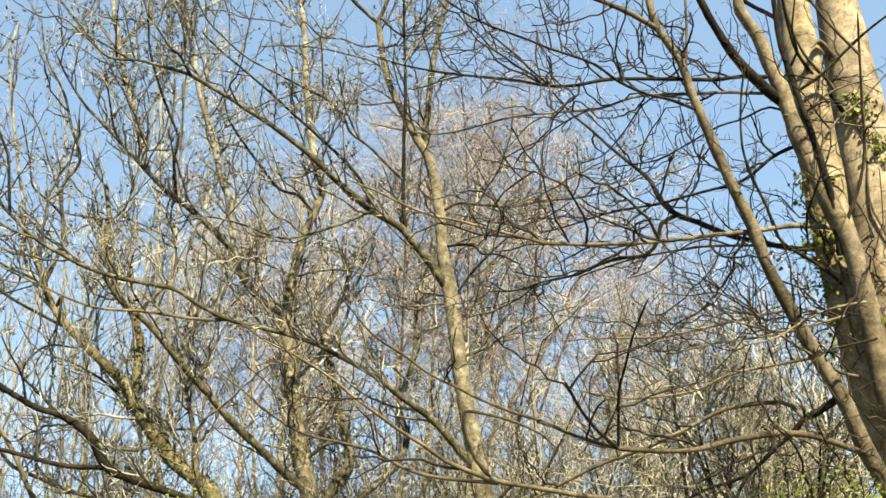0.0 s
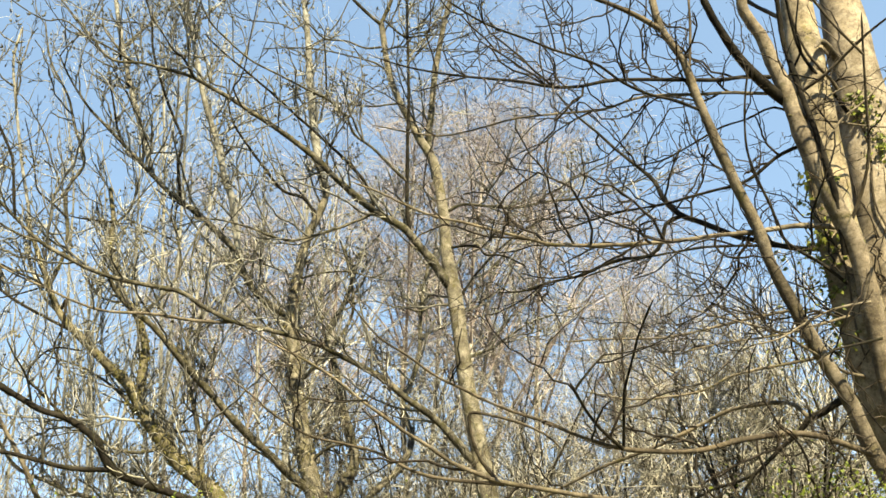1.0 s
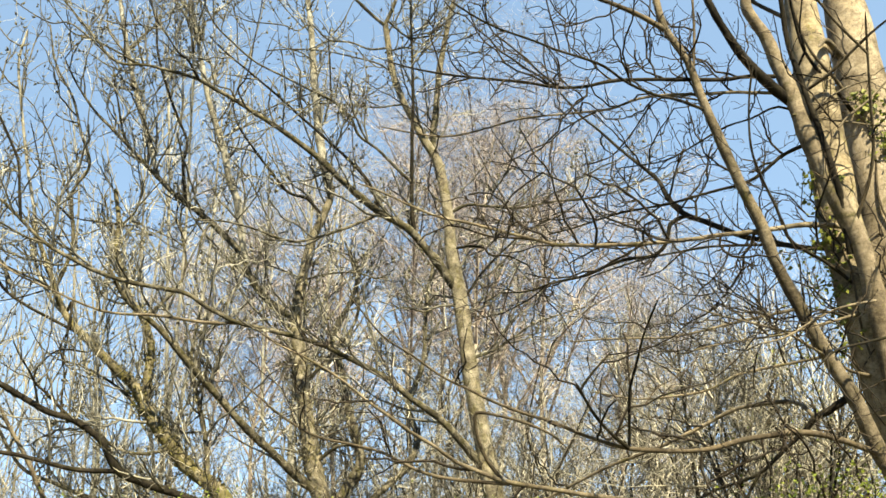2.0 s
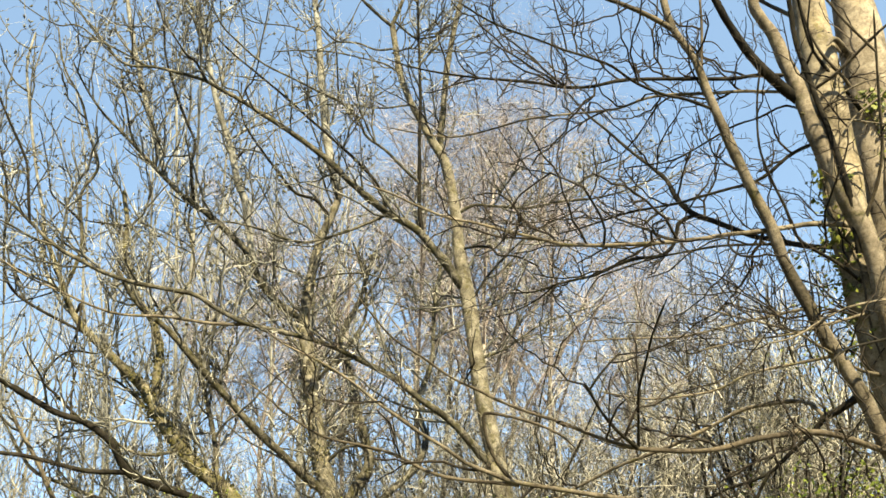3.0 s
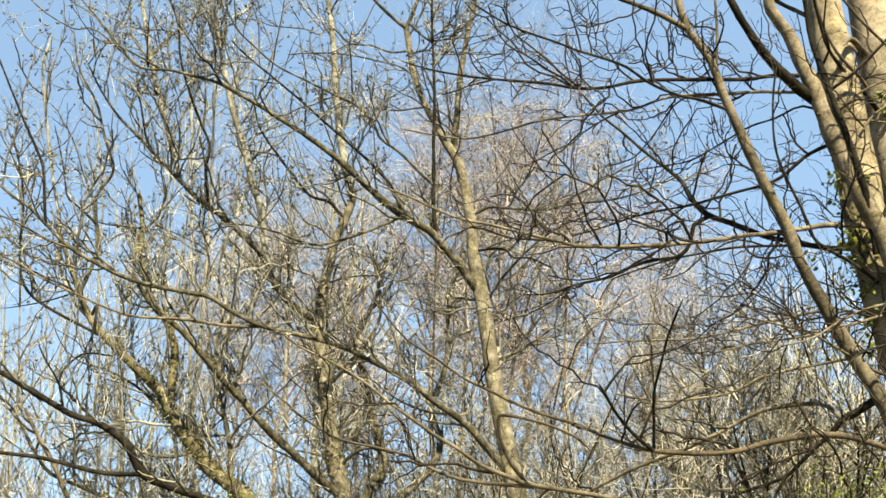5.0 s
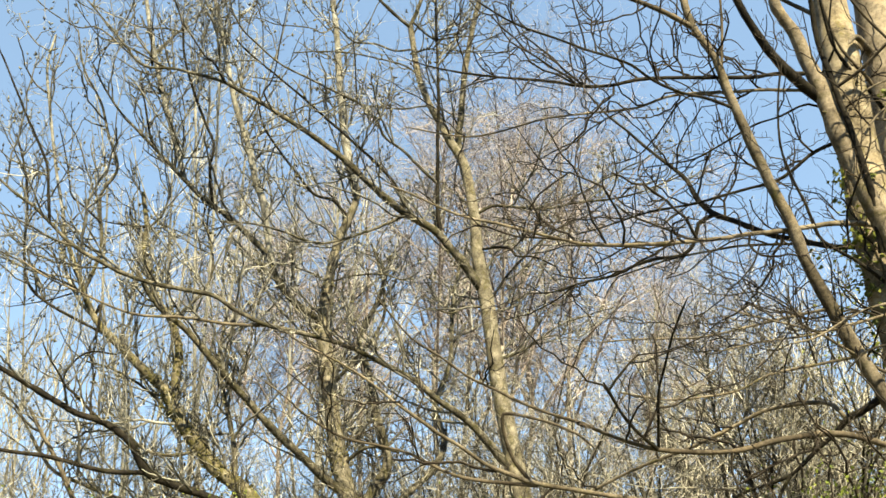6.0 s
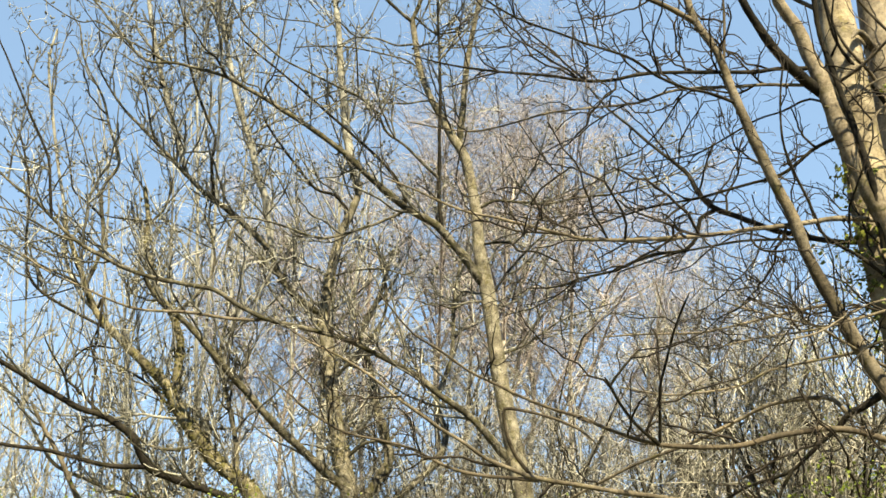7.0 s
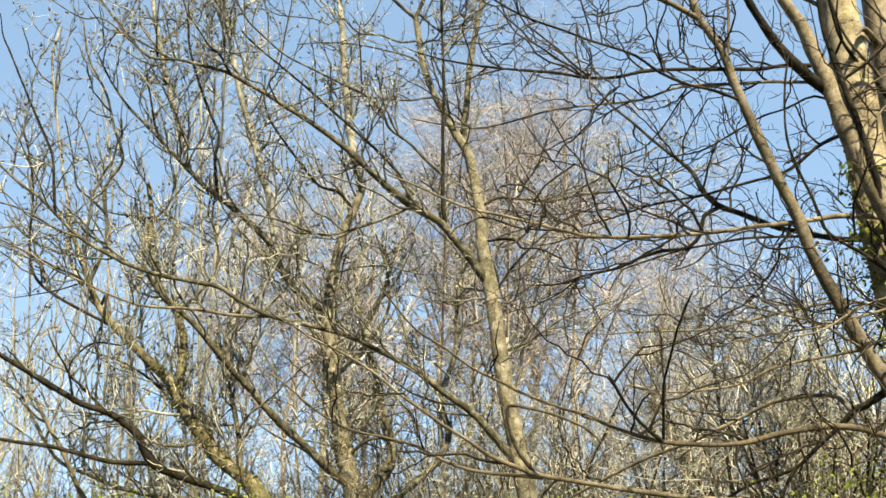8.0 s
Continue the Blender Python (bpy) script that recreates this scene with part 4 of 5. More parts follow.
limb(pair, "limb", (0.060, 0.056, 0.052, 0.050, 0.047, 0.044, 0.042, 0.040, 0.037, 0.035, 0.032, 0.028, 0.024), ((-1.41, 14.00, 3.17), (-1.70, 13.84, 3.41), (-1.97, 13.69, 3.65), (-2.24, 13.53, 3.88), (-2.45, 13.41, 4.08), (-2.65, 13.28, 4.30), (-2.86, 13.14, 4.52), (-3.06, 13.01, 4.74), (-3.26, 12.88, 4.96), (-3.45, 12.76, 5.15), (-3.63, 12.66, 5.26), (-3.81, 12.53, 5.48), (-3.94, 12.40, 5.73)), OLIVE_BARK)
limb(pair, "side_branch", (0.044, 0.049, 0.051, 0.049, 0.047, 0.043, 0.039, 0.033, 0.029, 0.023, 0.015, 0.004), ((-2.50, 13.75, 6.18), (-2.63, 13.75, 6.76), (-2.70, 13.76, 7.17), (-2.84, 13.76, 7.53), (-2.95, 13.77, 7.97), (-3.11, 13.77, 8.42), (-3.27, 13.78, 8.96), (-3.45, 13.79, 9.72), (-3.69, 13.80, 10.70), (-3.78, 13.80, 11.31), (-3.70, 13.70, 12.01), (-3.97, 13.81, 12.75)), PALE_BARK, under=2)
limb(pair, "side_branch", (0.023, 0.021, 0.020, 0.019, 0.018, 0.016, 0.015, 0.013, 0.010, 0.007, 0.002), ((-3.33, 13.44, 7.01), (-3.38, 13.30, 7.50), (-3.33, 13.21, 7.81), (-3.46, 13.12, 8.13), (-3.62, 12.99, 8.54), (-3.75, 12.86, 8.99), (-3.79, 12.73, 9.45), (-3.96, 12.60, 9.90), (-4.01, 12.56, 10.17), (-3.99, 12.47, 10.49), (-4.13, 12.46, 10.82)), SHADED_BARK, under=2)
limb(pair, "limb", (0.015, 0.013, 0.012, 0.010, 0.009), ((-1.73, 14.00, 6.11), (-1.43, 13.90, 6.16), (-1.03, 13.78, 6.14), (-0.72, 13.68, 6.03), (-0.49, 13.60, 6.14)))
limb(pair, "limb", (0.027, 0.025, 0.023, 0.022, 0.018, 0.016), ((-1.72, 14.00, 4.61), (-1.41, 14.14, 5.02), (-1.12, 14.27, 5.46), (-1.02, 14.36, 5.85), (-1.13, 14.51, 6.53), (-1.27, 14.60, 6.91)))
limb(pair, "limb", (0.027, 0.022, 0.019, 0.015), ((-1.53, 14.00, 3.56), (-1.27, 13.84, 3.76), (-1.04, 13.74, 3.80), (-0.74, 13.60, 3.70)))
limb(pair, "limb", (0.072, 0.073, 0.070, 0.060, 0.050, 0.043, 0.035, 0.029), ((-1.33, 14.00, 2.92), (-1.06, 14.15, 3.37), (-0.93, 14.25, 3.67), (-1.10, 14.42, 4.31), (-1.25, 14.59, 4.98), (-1.40, 14.72, 5.50), (-1.18, 14.87, 6.05), (-1.04, 15.00, 6.61)))
limb(pair, "limb", (0.048, 0.046, 0.045, 0.043, 0.040, 0.035, 0.030, 0.026), ((-1.28, 14.00, 2.71), (-0.70, 14.29, 3.24), (-0.33, 14.48, 3.63), (-0.19, 14.63, 4.04), (-0.31, 14.79, 4.54), (-0.11, 15.01, 5.24), (-0.08, 15.28, 6.17), (0.05, 15.50, 6.97)))
limb(pair, "side_branch", (0.036, 0.038, 0.038, 0.035, 0.031, 0.029, 0.023, 0.015, 0.003), ((-3.71, 13.31, 7.33), (-3.85, 13.35, 7.77), (-4.07, 13.41, 8.41), (-4.31, 13.48, 9.17), (-4.51, 13.55, 9.95), (-4.65, 13.60, 10.57), (-4.72, 13.63, 11.17), (-4.64, 13.55, 11.86), (-4.90, 13.69, 12.58)), PALE_BARK, under=2)
limb(pair, "side_branch", (0.021, 0.016, 0.012, 0.007), ((-2.95, 13.30, 6.65), (-3.01, 13.20, 6.47), (-3.03, 13.10, 6.18), (-3.03, 13.00, 5.93)), under=2)
limb(pair, "side_branch", (0.019, 0.017, 0.015, 0.013, 0.011, 0.010, 0.008, 0.006), ((-3.79, 13.20, 7.40), (-3.75, 13.14, 7.55), (-3.68, 13.09, 7.61), (-3.76, 13.03, 7.79), (-3.97, 12.97, 8.00), (-4.15, 12.91, 8.24), (-4.36, 12.86, 8.55), (-4.55, 12.80, 8.71)), PALE_BARK, under=2)
limb(pair, "side_branch", (0.015, 0.012, 0.009, 0.006), ((-3.40, 13.40, 7.05), (-3.41, 13.30, 6.75), (-3.29, 13.20, 6.47), (-3.18, 13.10, 6.28)), SHADED_BARK, under=2)
limb(pair, "side_branch", (0.019, 0.016, 0.013, 0.010, 0.007), ((-4.10, 13.20, 7.73), (-4.19, 13.12, 7.92), (-4.27, 13.05, 8.31), (-4.33, 12.97, 8.62), (-4.23, 12.90, 8.75)), SHADED_BARK, under=2)
P, R = even(pair)
outer = np.where((P[:, :, 0].mean(1) < -4.7) & (P[:, :, 2].mean(1) > 6.5), 0.3, 1.0)
rng = np.random.default_rng(5)
crown(pair, P, R, [
    (240, (28, 62), (0.4, 1.7), 0.0155, 9, 0.12, 4),
    (1120, (28, 65), (0.15, 0.75), 0.014, 5, 0.2, 3),
    (4100, (35, 75), (0.06, 0.28), 0.0122, 2, 0.24, 3),
], GREY_TWIG, "upright grey-olive twigs with buds", 0.042, (0.07, 0.08, 0.08), 0.4, True, outer, 0.6, True)


def trunk_shoots(tree, count, low, high, reach=(0.15, 0.8), thick=0.008, lift=0.18, skin=GREY_TWIG):
    """Short upright shoots that crowd the trunk's bark between two heights."""
    keep = (tree.paths[0][:, 2] > low) & (tree.paths[0][:, 2] < high)
    p, r = tree.paths[0][keep][None], tree.radii[0][keep][None]
    a = grow(*spring(p, r, count, (40, 80), reach, thick, up=0.6 if lift > 0.1 else 0.1), 7, 0.2, lift)
    b = grow(*spring(*a, count * 2, (30, 70), (0.06, 0.12 + 0.3 * reach[1]), thick * 0.75, up=0.3), 4, 0.25, lift * 0.6)
    shoots(tree, [(*a, 3), (*b, 3)], skin, "short shoots sprouting from the bark", "shoot_mass")


trunk_shoots(near, 70, 3.15, 4.0, (0.3, 1.4), 0.0065, 0.01, NEAR_TWIG)
trunk_shoots(pair, 60, 1.2, 6.0)
trunk_shoots(pair, 40, 2.4, 4.2, (0.3, 1.2), 0.009, 0.08, SHRUB_TWIG)
trunk_shoots(mid, 60, 1.2, 5.0)

# ---- the tree whose low limbs carry shade in their dark colour ----
left = Tree("field_maple_tree", (-2.4, 13.0, 0.0), "leaning bare tree with lower limbs coloured as if shaded, and budding shoots", "tree", LICHEN_BARK, "", OLIVE_BARK)
limb(left, "trunk", (0.187, 0.140, 0.125, 0.110, 0.100, 0.094, 0.090, 0.082, 0.075, 0.069, 0.062, 0.056, 0.050, 0.044, 0.038, 0.031, 0.024), ((-2.06, 13.00, -0.15), (-2.12, 13.00, 1.14), (-2.18, 13.00, 2.43), (-2.41, 13.00, 2.95), (-2.67, 13.00, 3.23), (-2.94, 13.00, 3.42), (-3.14, 13.00, 3.69), (-3.37, 13.00, 3.95), (-3.52, 13.00, 4.16), (-3.64, 13.00, 4.38), (-3.89, 13.00, 4.60), (-4.12, 13.00, 4.81), (-4.35, 13.00, 5.03), (-4.60, 13.00, 5.29), (-4.78, 13.00, 5.63), (-4.94, 13.00, 6.01), (-5.19, 13.00, 6.55)))
limb(left, "limb", (0.059, 0.055, 0.052, 0.049, 0.046, 0.043, 0.039, 0.035, 0.029), ((-3.50, 13.00, 4.17), (-3.52, 13.06, 4.61), (-3.52, 13.10, 4.91), (-3.67, 13.16, 5.30), (-3.85, 13.19, 5.53), (-4.00, 13.24, 5.86), (-4.16, 13.30, 6.35), (-4.17, 13.34, 6.68), (-4.29, 13.40, 7.20)), LICHEN_BARK)
limb(left, "limb", (0.046, 0.045, 0.045, 0.046, 0.047, 0.050, 0.045, 0.041, 0.038, 0.035, 0.032, 0.030, 0.028, 0.025, 0.020, 0.013, 0.004), ((-2.37, 13.00, 2.89), (-2.69, 12.87, 2.97), (-3.00, 12.74, 3.07), (-3.31, 12.61, 3.16), (-3.55, 12.50, 3.25), (-3.66, 12.44, 3.37), (-3.76, 12.34, 3.58), (-3.92, 12.25, 3.72), (-4.09, 12.17, 3.82), (-4.33, 12.06, 3.88), (-4.53, 11.96, 3.99), (-4.73, 11.86, 4.10), (-4.96, 11.74, 4.23), (-5.24, 11.60, 4.39), (-5.73, 11.34, 4.67), (-6.10, 10.97, 5.01), (-6.89, 10.75, 5.33)), SHADED_BARK)
limb(left, "side_branch", (0.031, 0.029, 0.027, 0.025, 0.023, 0.021, 0.019, 0.015, 0.010, 0.003), ((-3.60, 12.48, 3.28), (-3.90, 12.36, 3.27), (-4.13, 12.26, 3.29), (-4.42, 12.14, 3.36), (-4.69, 12.02, 3.41), (-4.91, 11.92, 3.42), (-5.18, 11.80, 3.45), (-5.61, 11.61, 3.50), (-5.95, 11.32, 3.59), (-6.62, 11.15, 3.62)), SHADED_BARK, under=2)
limb(left, "side_branch", (0.018, 0.017, 0.016, 0.014, 0.013, 0.012, 0.010), ((-4.09, 12.17, 3.82), (-4.24, 12.17, 3.95), (-4.39, 12.17, 4.10), (-4.58, 12.18, 4.27), (-4.54, 12.19, 4.47), (-4.33, 12.19, 4.64), (-4.00, 12.20, 4.61)), SHADED_BARK, under=2)
limb(left, "side_branch", (0.015, 0.014, 0.013, 0.013), ((-4.20, 12.12, 3.87), (-4.23, 12.14, 4.06), (-4.24, 12.18, 4.27), (-4.23, 12.20, 4.42)), SHADED_BARK, under=2)
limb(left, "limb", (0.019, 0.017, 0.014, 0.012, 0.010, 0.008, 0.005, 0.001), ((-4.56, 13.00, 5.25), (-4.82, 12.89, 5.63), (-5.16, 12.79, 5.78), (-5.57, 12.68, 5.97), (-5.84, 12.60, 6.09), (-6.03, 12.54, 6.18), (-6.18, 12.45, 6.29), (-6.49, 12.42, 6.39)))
limb(left, "limb", (0.024, 0.022, 0.019, 0.016, 0.013, 0.010), ((-3.11, 13.00, 3.65), (-3.27, 12.86, 3.56), (-3.49, 12.69, 3.52), (-3.69, 12.52, 3.57), (-3.85, 12.35, 3.71), (-4.03, 12.20, 3.68)))
limb(left, "limb", (0.027, 0.025, 0.022, 0.021, 0.019, 0.016, 0.013, 0.011), ((-4.78, 13.00, 5.63), (-4.63, 13.00, 6.24), (-4.72, 13.00, 6.95), (-4.54, 13.00, 7.36), (-4.71, 13.00, 7.86), (-4.88, 13.00, 8.37), (-5.17, 13.00, 8.89), (-5.33, 13.00, 9.52)))
limb(left, "side_branch", (0.022, 0.019, 0.017, 0.014, 0.011), ((-3.67, 13.16, 5.30), (-3.34, 13.28, 5.71), (-3.24, 13.37, 6.13), (-3.39, 13.48, 6.74), (-3.39, 13.60, 7.37)), under=1)
limb(left, "limb", (0.038, 0.032, 0.027, 0.024, 0.017), ((-2.67, 13.00, 3.22), (-2.78, 13.21, 3.79), (-2.98, 13.43, 4.40), (-3.12, 13.59, 4.89), (-3.10, 13.80, 5.56)))
limb(left, "limb", (0.024, 0.021, 0.018, 0.014, 0.011), ((-2.99, 13.00, 3.45), (-3.38, 13.19, 3.86), (-3.91, 13.44, 4.41), (-4.44, 13.63, 4.75), (-4.96, 13.80, 4.94)))
limb(left, "limb", (0.032, 0.029, 0.026, 0.023, 0.021, 0.018, 0.017), ((-2.45, 13.00, 2.98), (-3.28, 13.14, 2.93), (-4.01, 13.27, 3.05), (-4.62, 13.37, 3.26), (-5.09, 13.45, 3.48), (-5.48, 13.55, 3.99), (-5.69, 13.60, 4.30)))
limb(left, "limb", (0.024, 0.024, 0.024, 0.024, 0.022, 0.020, 0.018, 0.017), ((-4.60, 13.00, 5.29), (-4.86, 13.04, 5.56), (-5.11, 13.08, 6.04), (-5.20, 13.14, 6.61), (-5.45, 13.22, 7.46), (-5.67, 13.29, 8.35), (-5.83, 13.35, 9.09), (-5.80, 13.40, 9.67)), PALE_BARK)
limb(left, "limb", (0.019, 0.019, 0.018, 0.017, 0.015, 0.014, 0.013), ((-4.35, 13.00, 5.03), (-5.13, 12.83, 5.42), (-5.42, 12.76, 5.70), (-5.49, 12.68, 6.12), (-5.48, 12.58, 6.62), (-5.55, 12.49, 7.13), (-5.69, 12.40, 7.60)), SHADED_BARK)
limb(left, "limb", (0.018, 0.016, 0.014, 0.012, 0.010, 0.008, 0.006), ((-4.66, 13.00, 6.57), (-4.73, 12.93, 6.64), (-4.89, 12.87, 6.78), (-5.03, 12.80, 6.91), (-5.09, 12.73, 7.24), (-5.16, 12.67, 7.53), (-5.24, 12.60, 7.83)), SHADED_BARK)
limb(left, "side_branch", (0.019, 0.014, 0.010, 0.006), ((-4.16, 13.30, 6.64), (-4.36, 13.30, 6.67), (-4.62, 13.30, 6.70), (-4.82, 13.30, 6.75)), SHADED_BARK, under=1)
limb(left, "side_branch", (0.019, 0.016, 0.014, 0.011, 0.008, 0.006), ((-4.17, 13.30, 6.59), (-4.05, 13.28, 6.70), (-3.94, 13.26, 6.82), (-3.89, 13.24, 7.05), (-3.90, 13.22, 7.29), (-3.98, 13.20, 7.45)), under=1)
limb(left, "side_branch", (0.015, 0.013, 0.010, 0.008, 0.006), ((-4.17, 13.30, 6.51), (-4.32, 13.35, 6.73), (-4.38, 13.40, 6.94), (-4.49, 13.45, 7.14), (-4.59, 13.50, 7.33)), under=1)
limb(left, "limb", (0.018, 0.017, 0.015, 0.014, 0.012, 0.011, 0.010, 0.008), ((-3.33, 12.50, 3.85), (-3.53, 12.47, 3.86), (-3.73, 12.44, 3.89), (-3.91, 12.41, 3.85), (-4.17, 12.39, 3.83), (-4.45, 12.36, 3.85), (-4.77, 12.33, 3.87), (-5.13, 12.30, 3.95)), PALE_BARK)
limb(left, "limb", (0.037, 0.033, 0.030, 0.027, 0.023, 0.020), ((-4.15, 13.00, 2.56), (-4.49, 12.88, 2.94), (-4.62, 12.76, 3.20), (-4.73, 12.64, 3.46), (-4.89, 12.52, 3.74), (-5.04, 12.40, 4.04)), FAWN_BARK)
limb(left, "limb", (0.021, 0.019, 0.016, 0.013, 0.010), ((-4.60, 13.00, 5.33), (-4.52, 12.93, 5.45), (-4.50, 12.85, 5.06), (-4.54, 12.77, 4.81), (-4.42, 12.70, 4.56)), SHADED_BARK)
limb(left, "side_branch", (0.014, 0.011, 0.008, 0.005), ((-5.63, 13.20, 8.26), (-5.64, 13.13, 8.61), (-5.63, 13.07, 9.02), (-5.62, 13.00, 9.43)), under=13)
P, R = even(left)
outer = np.where((P[:, :, 0].mean(1) < -4.7) & (P[:, :, 2].mean(1) > 6.5), 0.3, 1.0)
rng = np.random.default_rng(9)
crown(left, P, R, [
    (170, (28, 62), (0.4, 1.6), 0.0155, 9, 0.13, 4),
    (720, (30, 68), (0.15, 0.75), 0.0142, 5, 0.2, 3),
    (2000, (35, 75), (0.06, 0.28), 0.0125, 2, 0.24, 3),
], GREY_TWIG, "upright budding twigs", 0.042, (0.07, 0.08, 0.08), 0.4, True, outer, 0.6, True)


trunk_shoots(left, 60, 1.2, 6.0)
trunk_shoots(left, 70, 2.6, 4.2, (0.15, 0.6), 0.009, 0.12, SHRUB_TWIG)


# ---- woodland behind ----
def birch(x, y, height, lean, low):
    """A birch: slim white stem, rising limbs, long hanging purple-brown twigs."""
    t = Tree("birch_tree", (x, y, 0.0), "slender birch with a pale stem and hanging purplish twigs", "tree", BIRCH_BARK, "birches behind", BIRCH_LIMB, step=0.22)
    r = height * 0.0052
    pts = [(x, y, -0.1)]
    for k in range(1, 7):
        q = k / 6
        pts.append((x + lean * q * q * height + rng.normal(0, 0.12), y + rng.normal(0, 0.15), height * 0.94 * q))
    limb(t, "trunk", (r, r * 0.85, r * 0.65, r * 0.4, r * 0.12), pts)
    path, rad = t.paths[0], t.radii[0]
    count = 16
    for k in range(count):
        q = low + (0.94 - low) * (k + rng.random()) / count
        i = int(q * (len(path) - 1))
        turn = k * 2.4 + rng.normal(0, 0.4)
        reach = height * (0.35 - 0.22 * q) * rng.uniform(0.75, 1.2)
        o = np.array([math.cos(turn), math.sin(turn), 0])
        p0 = path[i]
        lift = rng.uniform(0.9, 1.5)
        limb(t, "limb", (rad[i] * 0.6, rad[i] * 0.42, 0.009),
             [p0, p0 + o * reach * 0.3 + np.array([0, 0, reach * 0.40 * lift]), p0 + o * reach * 0.62 + np.array([0, 0, reach * 0.74 * lift]),
              p0 + o * reach + np.array([0, 0, reach * 0.9 * lift])])
    P, R = even(t, 16)
    crown(t, P, R, [
        (130, (25, 60), (0.6, 2.2), 0.018, 6, 0.14, 3),
        (1050, (25, 65), (0.35, 1.3), 0.0125, 3, 0.15, 3),
        (3900, (25, 60), (0.25, 0.8), 0.0105, 2, 0.17, 3),
    ], BIRCH_TWIG, "hanging purple-brown birch twigs", 0, (0.03, -0.03, -0.10))


for x, y, h, lean, low in ((-4.6, 27, 13.0, 0.03, 0.42), (-2.6, 29, 14.6, 0.0, 0.38), (-0.6, 31, 18.0, 0.01, 0.32), (1.2, 28, 16.8, 0.02, 0.32), (3.3, 30, 18.0, 0.0, 0.30),
                           (5.0, 28, 12.4, 0.02, 0.3), (7.2, 31, 11.4, -0.01, 0.3), (-5.9, 29, 12.8, 0.01, 0.48), (2.3, 33, 18.4, 0.0, 0.4), (0.3, 34, 18.4, 0.0, 0.45)):
    birch(x, y, h, lean, low)


def young_tree(x, y, height, label, shares, leanx=0.0, skin=GREEN_BARK, stems=3, name="young_tree", twig=GREY_TWIG, bud=0.026, lift=(0.12, 0.12, 0.10), spread=0.16, fine=1.0, girth=0.008):
    """A many-stemmed young tree with upright shoots."""
    t = Tree(name, (x, y, 0.0), label, "tree" if name == "young_tree" else "bush", skin, "undergrowth trees", step=0.14)
    for s in range(stems):
        turn = s * 6.283 / stems + rng.random()
        out = height * spread * rng.uniform(0.5, 1.2)
        h = height * rng.uniform(0.75, 1.0)
        dx, dy = math.cos(turn) * out + leanx * h, math.sin(turn) * out
        r = girth * height * rng.uniform(0.7, 1.0)
        pts = [(x, y, -0.1)] + [(x + dx * q ** 1.2 + rng.normal(0, 0.1), y + dy * q + rng.normal(0, 0.1), h * q) for q in (0.2, 0.4, 0.6, 0.8, 1.0)]
        limb(t, "stem", (r, r * 0.8, r * 0.55, r * 0.2), pts)
        path = t.paths[-1]
        for k in range(5):
            q = 0.25 + 0.6 * (k + rng.random()) / 5
            p0 = path[int(q * (len(path) - 1))]
            turn2 = rng.uniform(0, 6.283)
            reach = height * rng.uniform(0.12, 0.28)
            o = np.array([math.cos(turn2) * 0.6, math.sin(turn2) * 0.6, 0.9])
            limb(t, "limb", (r * 0.45, r * 0.3, 0.006), [p0, p0 + o * reach * 0.4 + rng.normal(0, 0.05, 3), p0 + o * reach * 0.7 + rng.normal(0, 0.08, 3), p0 + o * reach + np.array([0, 0, reach * 0.2])])
    P, R = even(t, 16)
    crown(t, P, R, [
        (int(150 * shares), (25, 60), (0.4, 1.8), 0.014 * fine, 7, 0.16, 3),
        (int(700 * shares), (25, 70), (0.2, 0.9), 0.0105 * fine, 4, 0.2, 3),
        (int(1900 * shares), (30, 70), (0.08, 0.4), 0.009 * fine, 2, 0.22, 3),
    ], twig, "upright fine twigs", bud, lift, 0.35)
    return t


for x, y, h, lean in ((-7.2, 18.0, 9.6, -0.02), (-5.9, 19.5, 13.0, -0.03), (-4.4, 18.5, 13.6, -0.03), (-9.4, 21.0, 8.6, 0.0), (-2.6, 19.5, 13.4, 0.0), (-5.0, 17.0, 8.4, -0.04)):
    young_tree(x, y, h, "slender pale-stemmed young tree with upright budding shoots", 0.32, lean, PALE_BARK, 4, "young_tree", CREAM_TWIG, 0.03, (0.10, 0.10, 0.09), 0.09, 1.3, 0.0036)
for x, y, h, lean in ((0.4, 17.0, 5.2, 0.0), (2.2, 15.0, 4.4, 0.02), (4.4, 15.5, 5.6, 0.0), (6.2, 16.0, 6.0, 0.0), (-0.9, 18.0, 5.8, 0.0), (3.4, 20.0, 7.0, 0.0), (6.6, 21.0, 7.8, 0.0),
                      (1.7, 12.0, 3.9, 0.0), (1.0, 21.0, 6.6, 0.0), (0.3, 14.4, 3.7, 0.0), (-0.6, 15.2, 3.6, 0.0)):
    young_tree(x, y, h, "tangled bare hawthorn bush with tan twigs", 0.74, lean, SHADED_BARK, 4, "hawthorn_bush", SHRUB_TWIG, 0.024, (0.02, 0.02, 0.03), 0.28, 1.3)

for x, y, h in ((3.3, 12.4, 4.9), (4.8, 12.8, 5.6)):
    young_tree(x, y, h, "dense bare hawthorn bush beside the forked tree", 0.75, 0.0, SHADED_BARK, 4, "hawthorn_bush", SHRUB_TWIG, 0.022, (0.02, 0.02, 0.03), 0.28, 1.2)
for x, y, h in ((-8.0, 17.5, 5.2), (-6.4, 16.2, 4.7), (-4.7, 16.8, 4.8), (-3.7, 15.6, 4.2), (-3.0, 17.5, 4.9), (-1.5, 16.4, 4.4)):
    young_tree(x, y, h, "tangled bare thorn bush with pale grey twigs", 0.55, 0.0, FAWN_BARK, 4, "hawthorn_bush", WAN_TWIG, 0.024, (0.03, 0.02, 0.03), 0.3, 1.35)


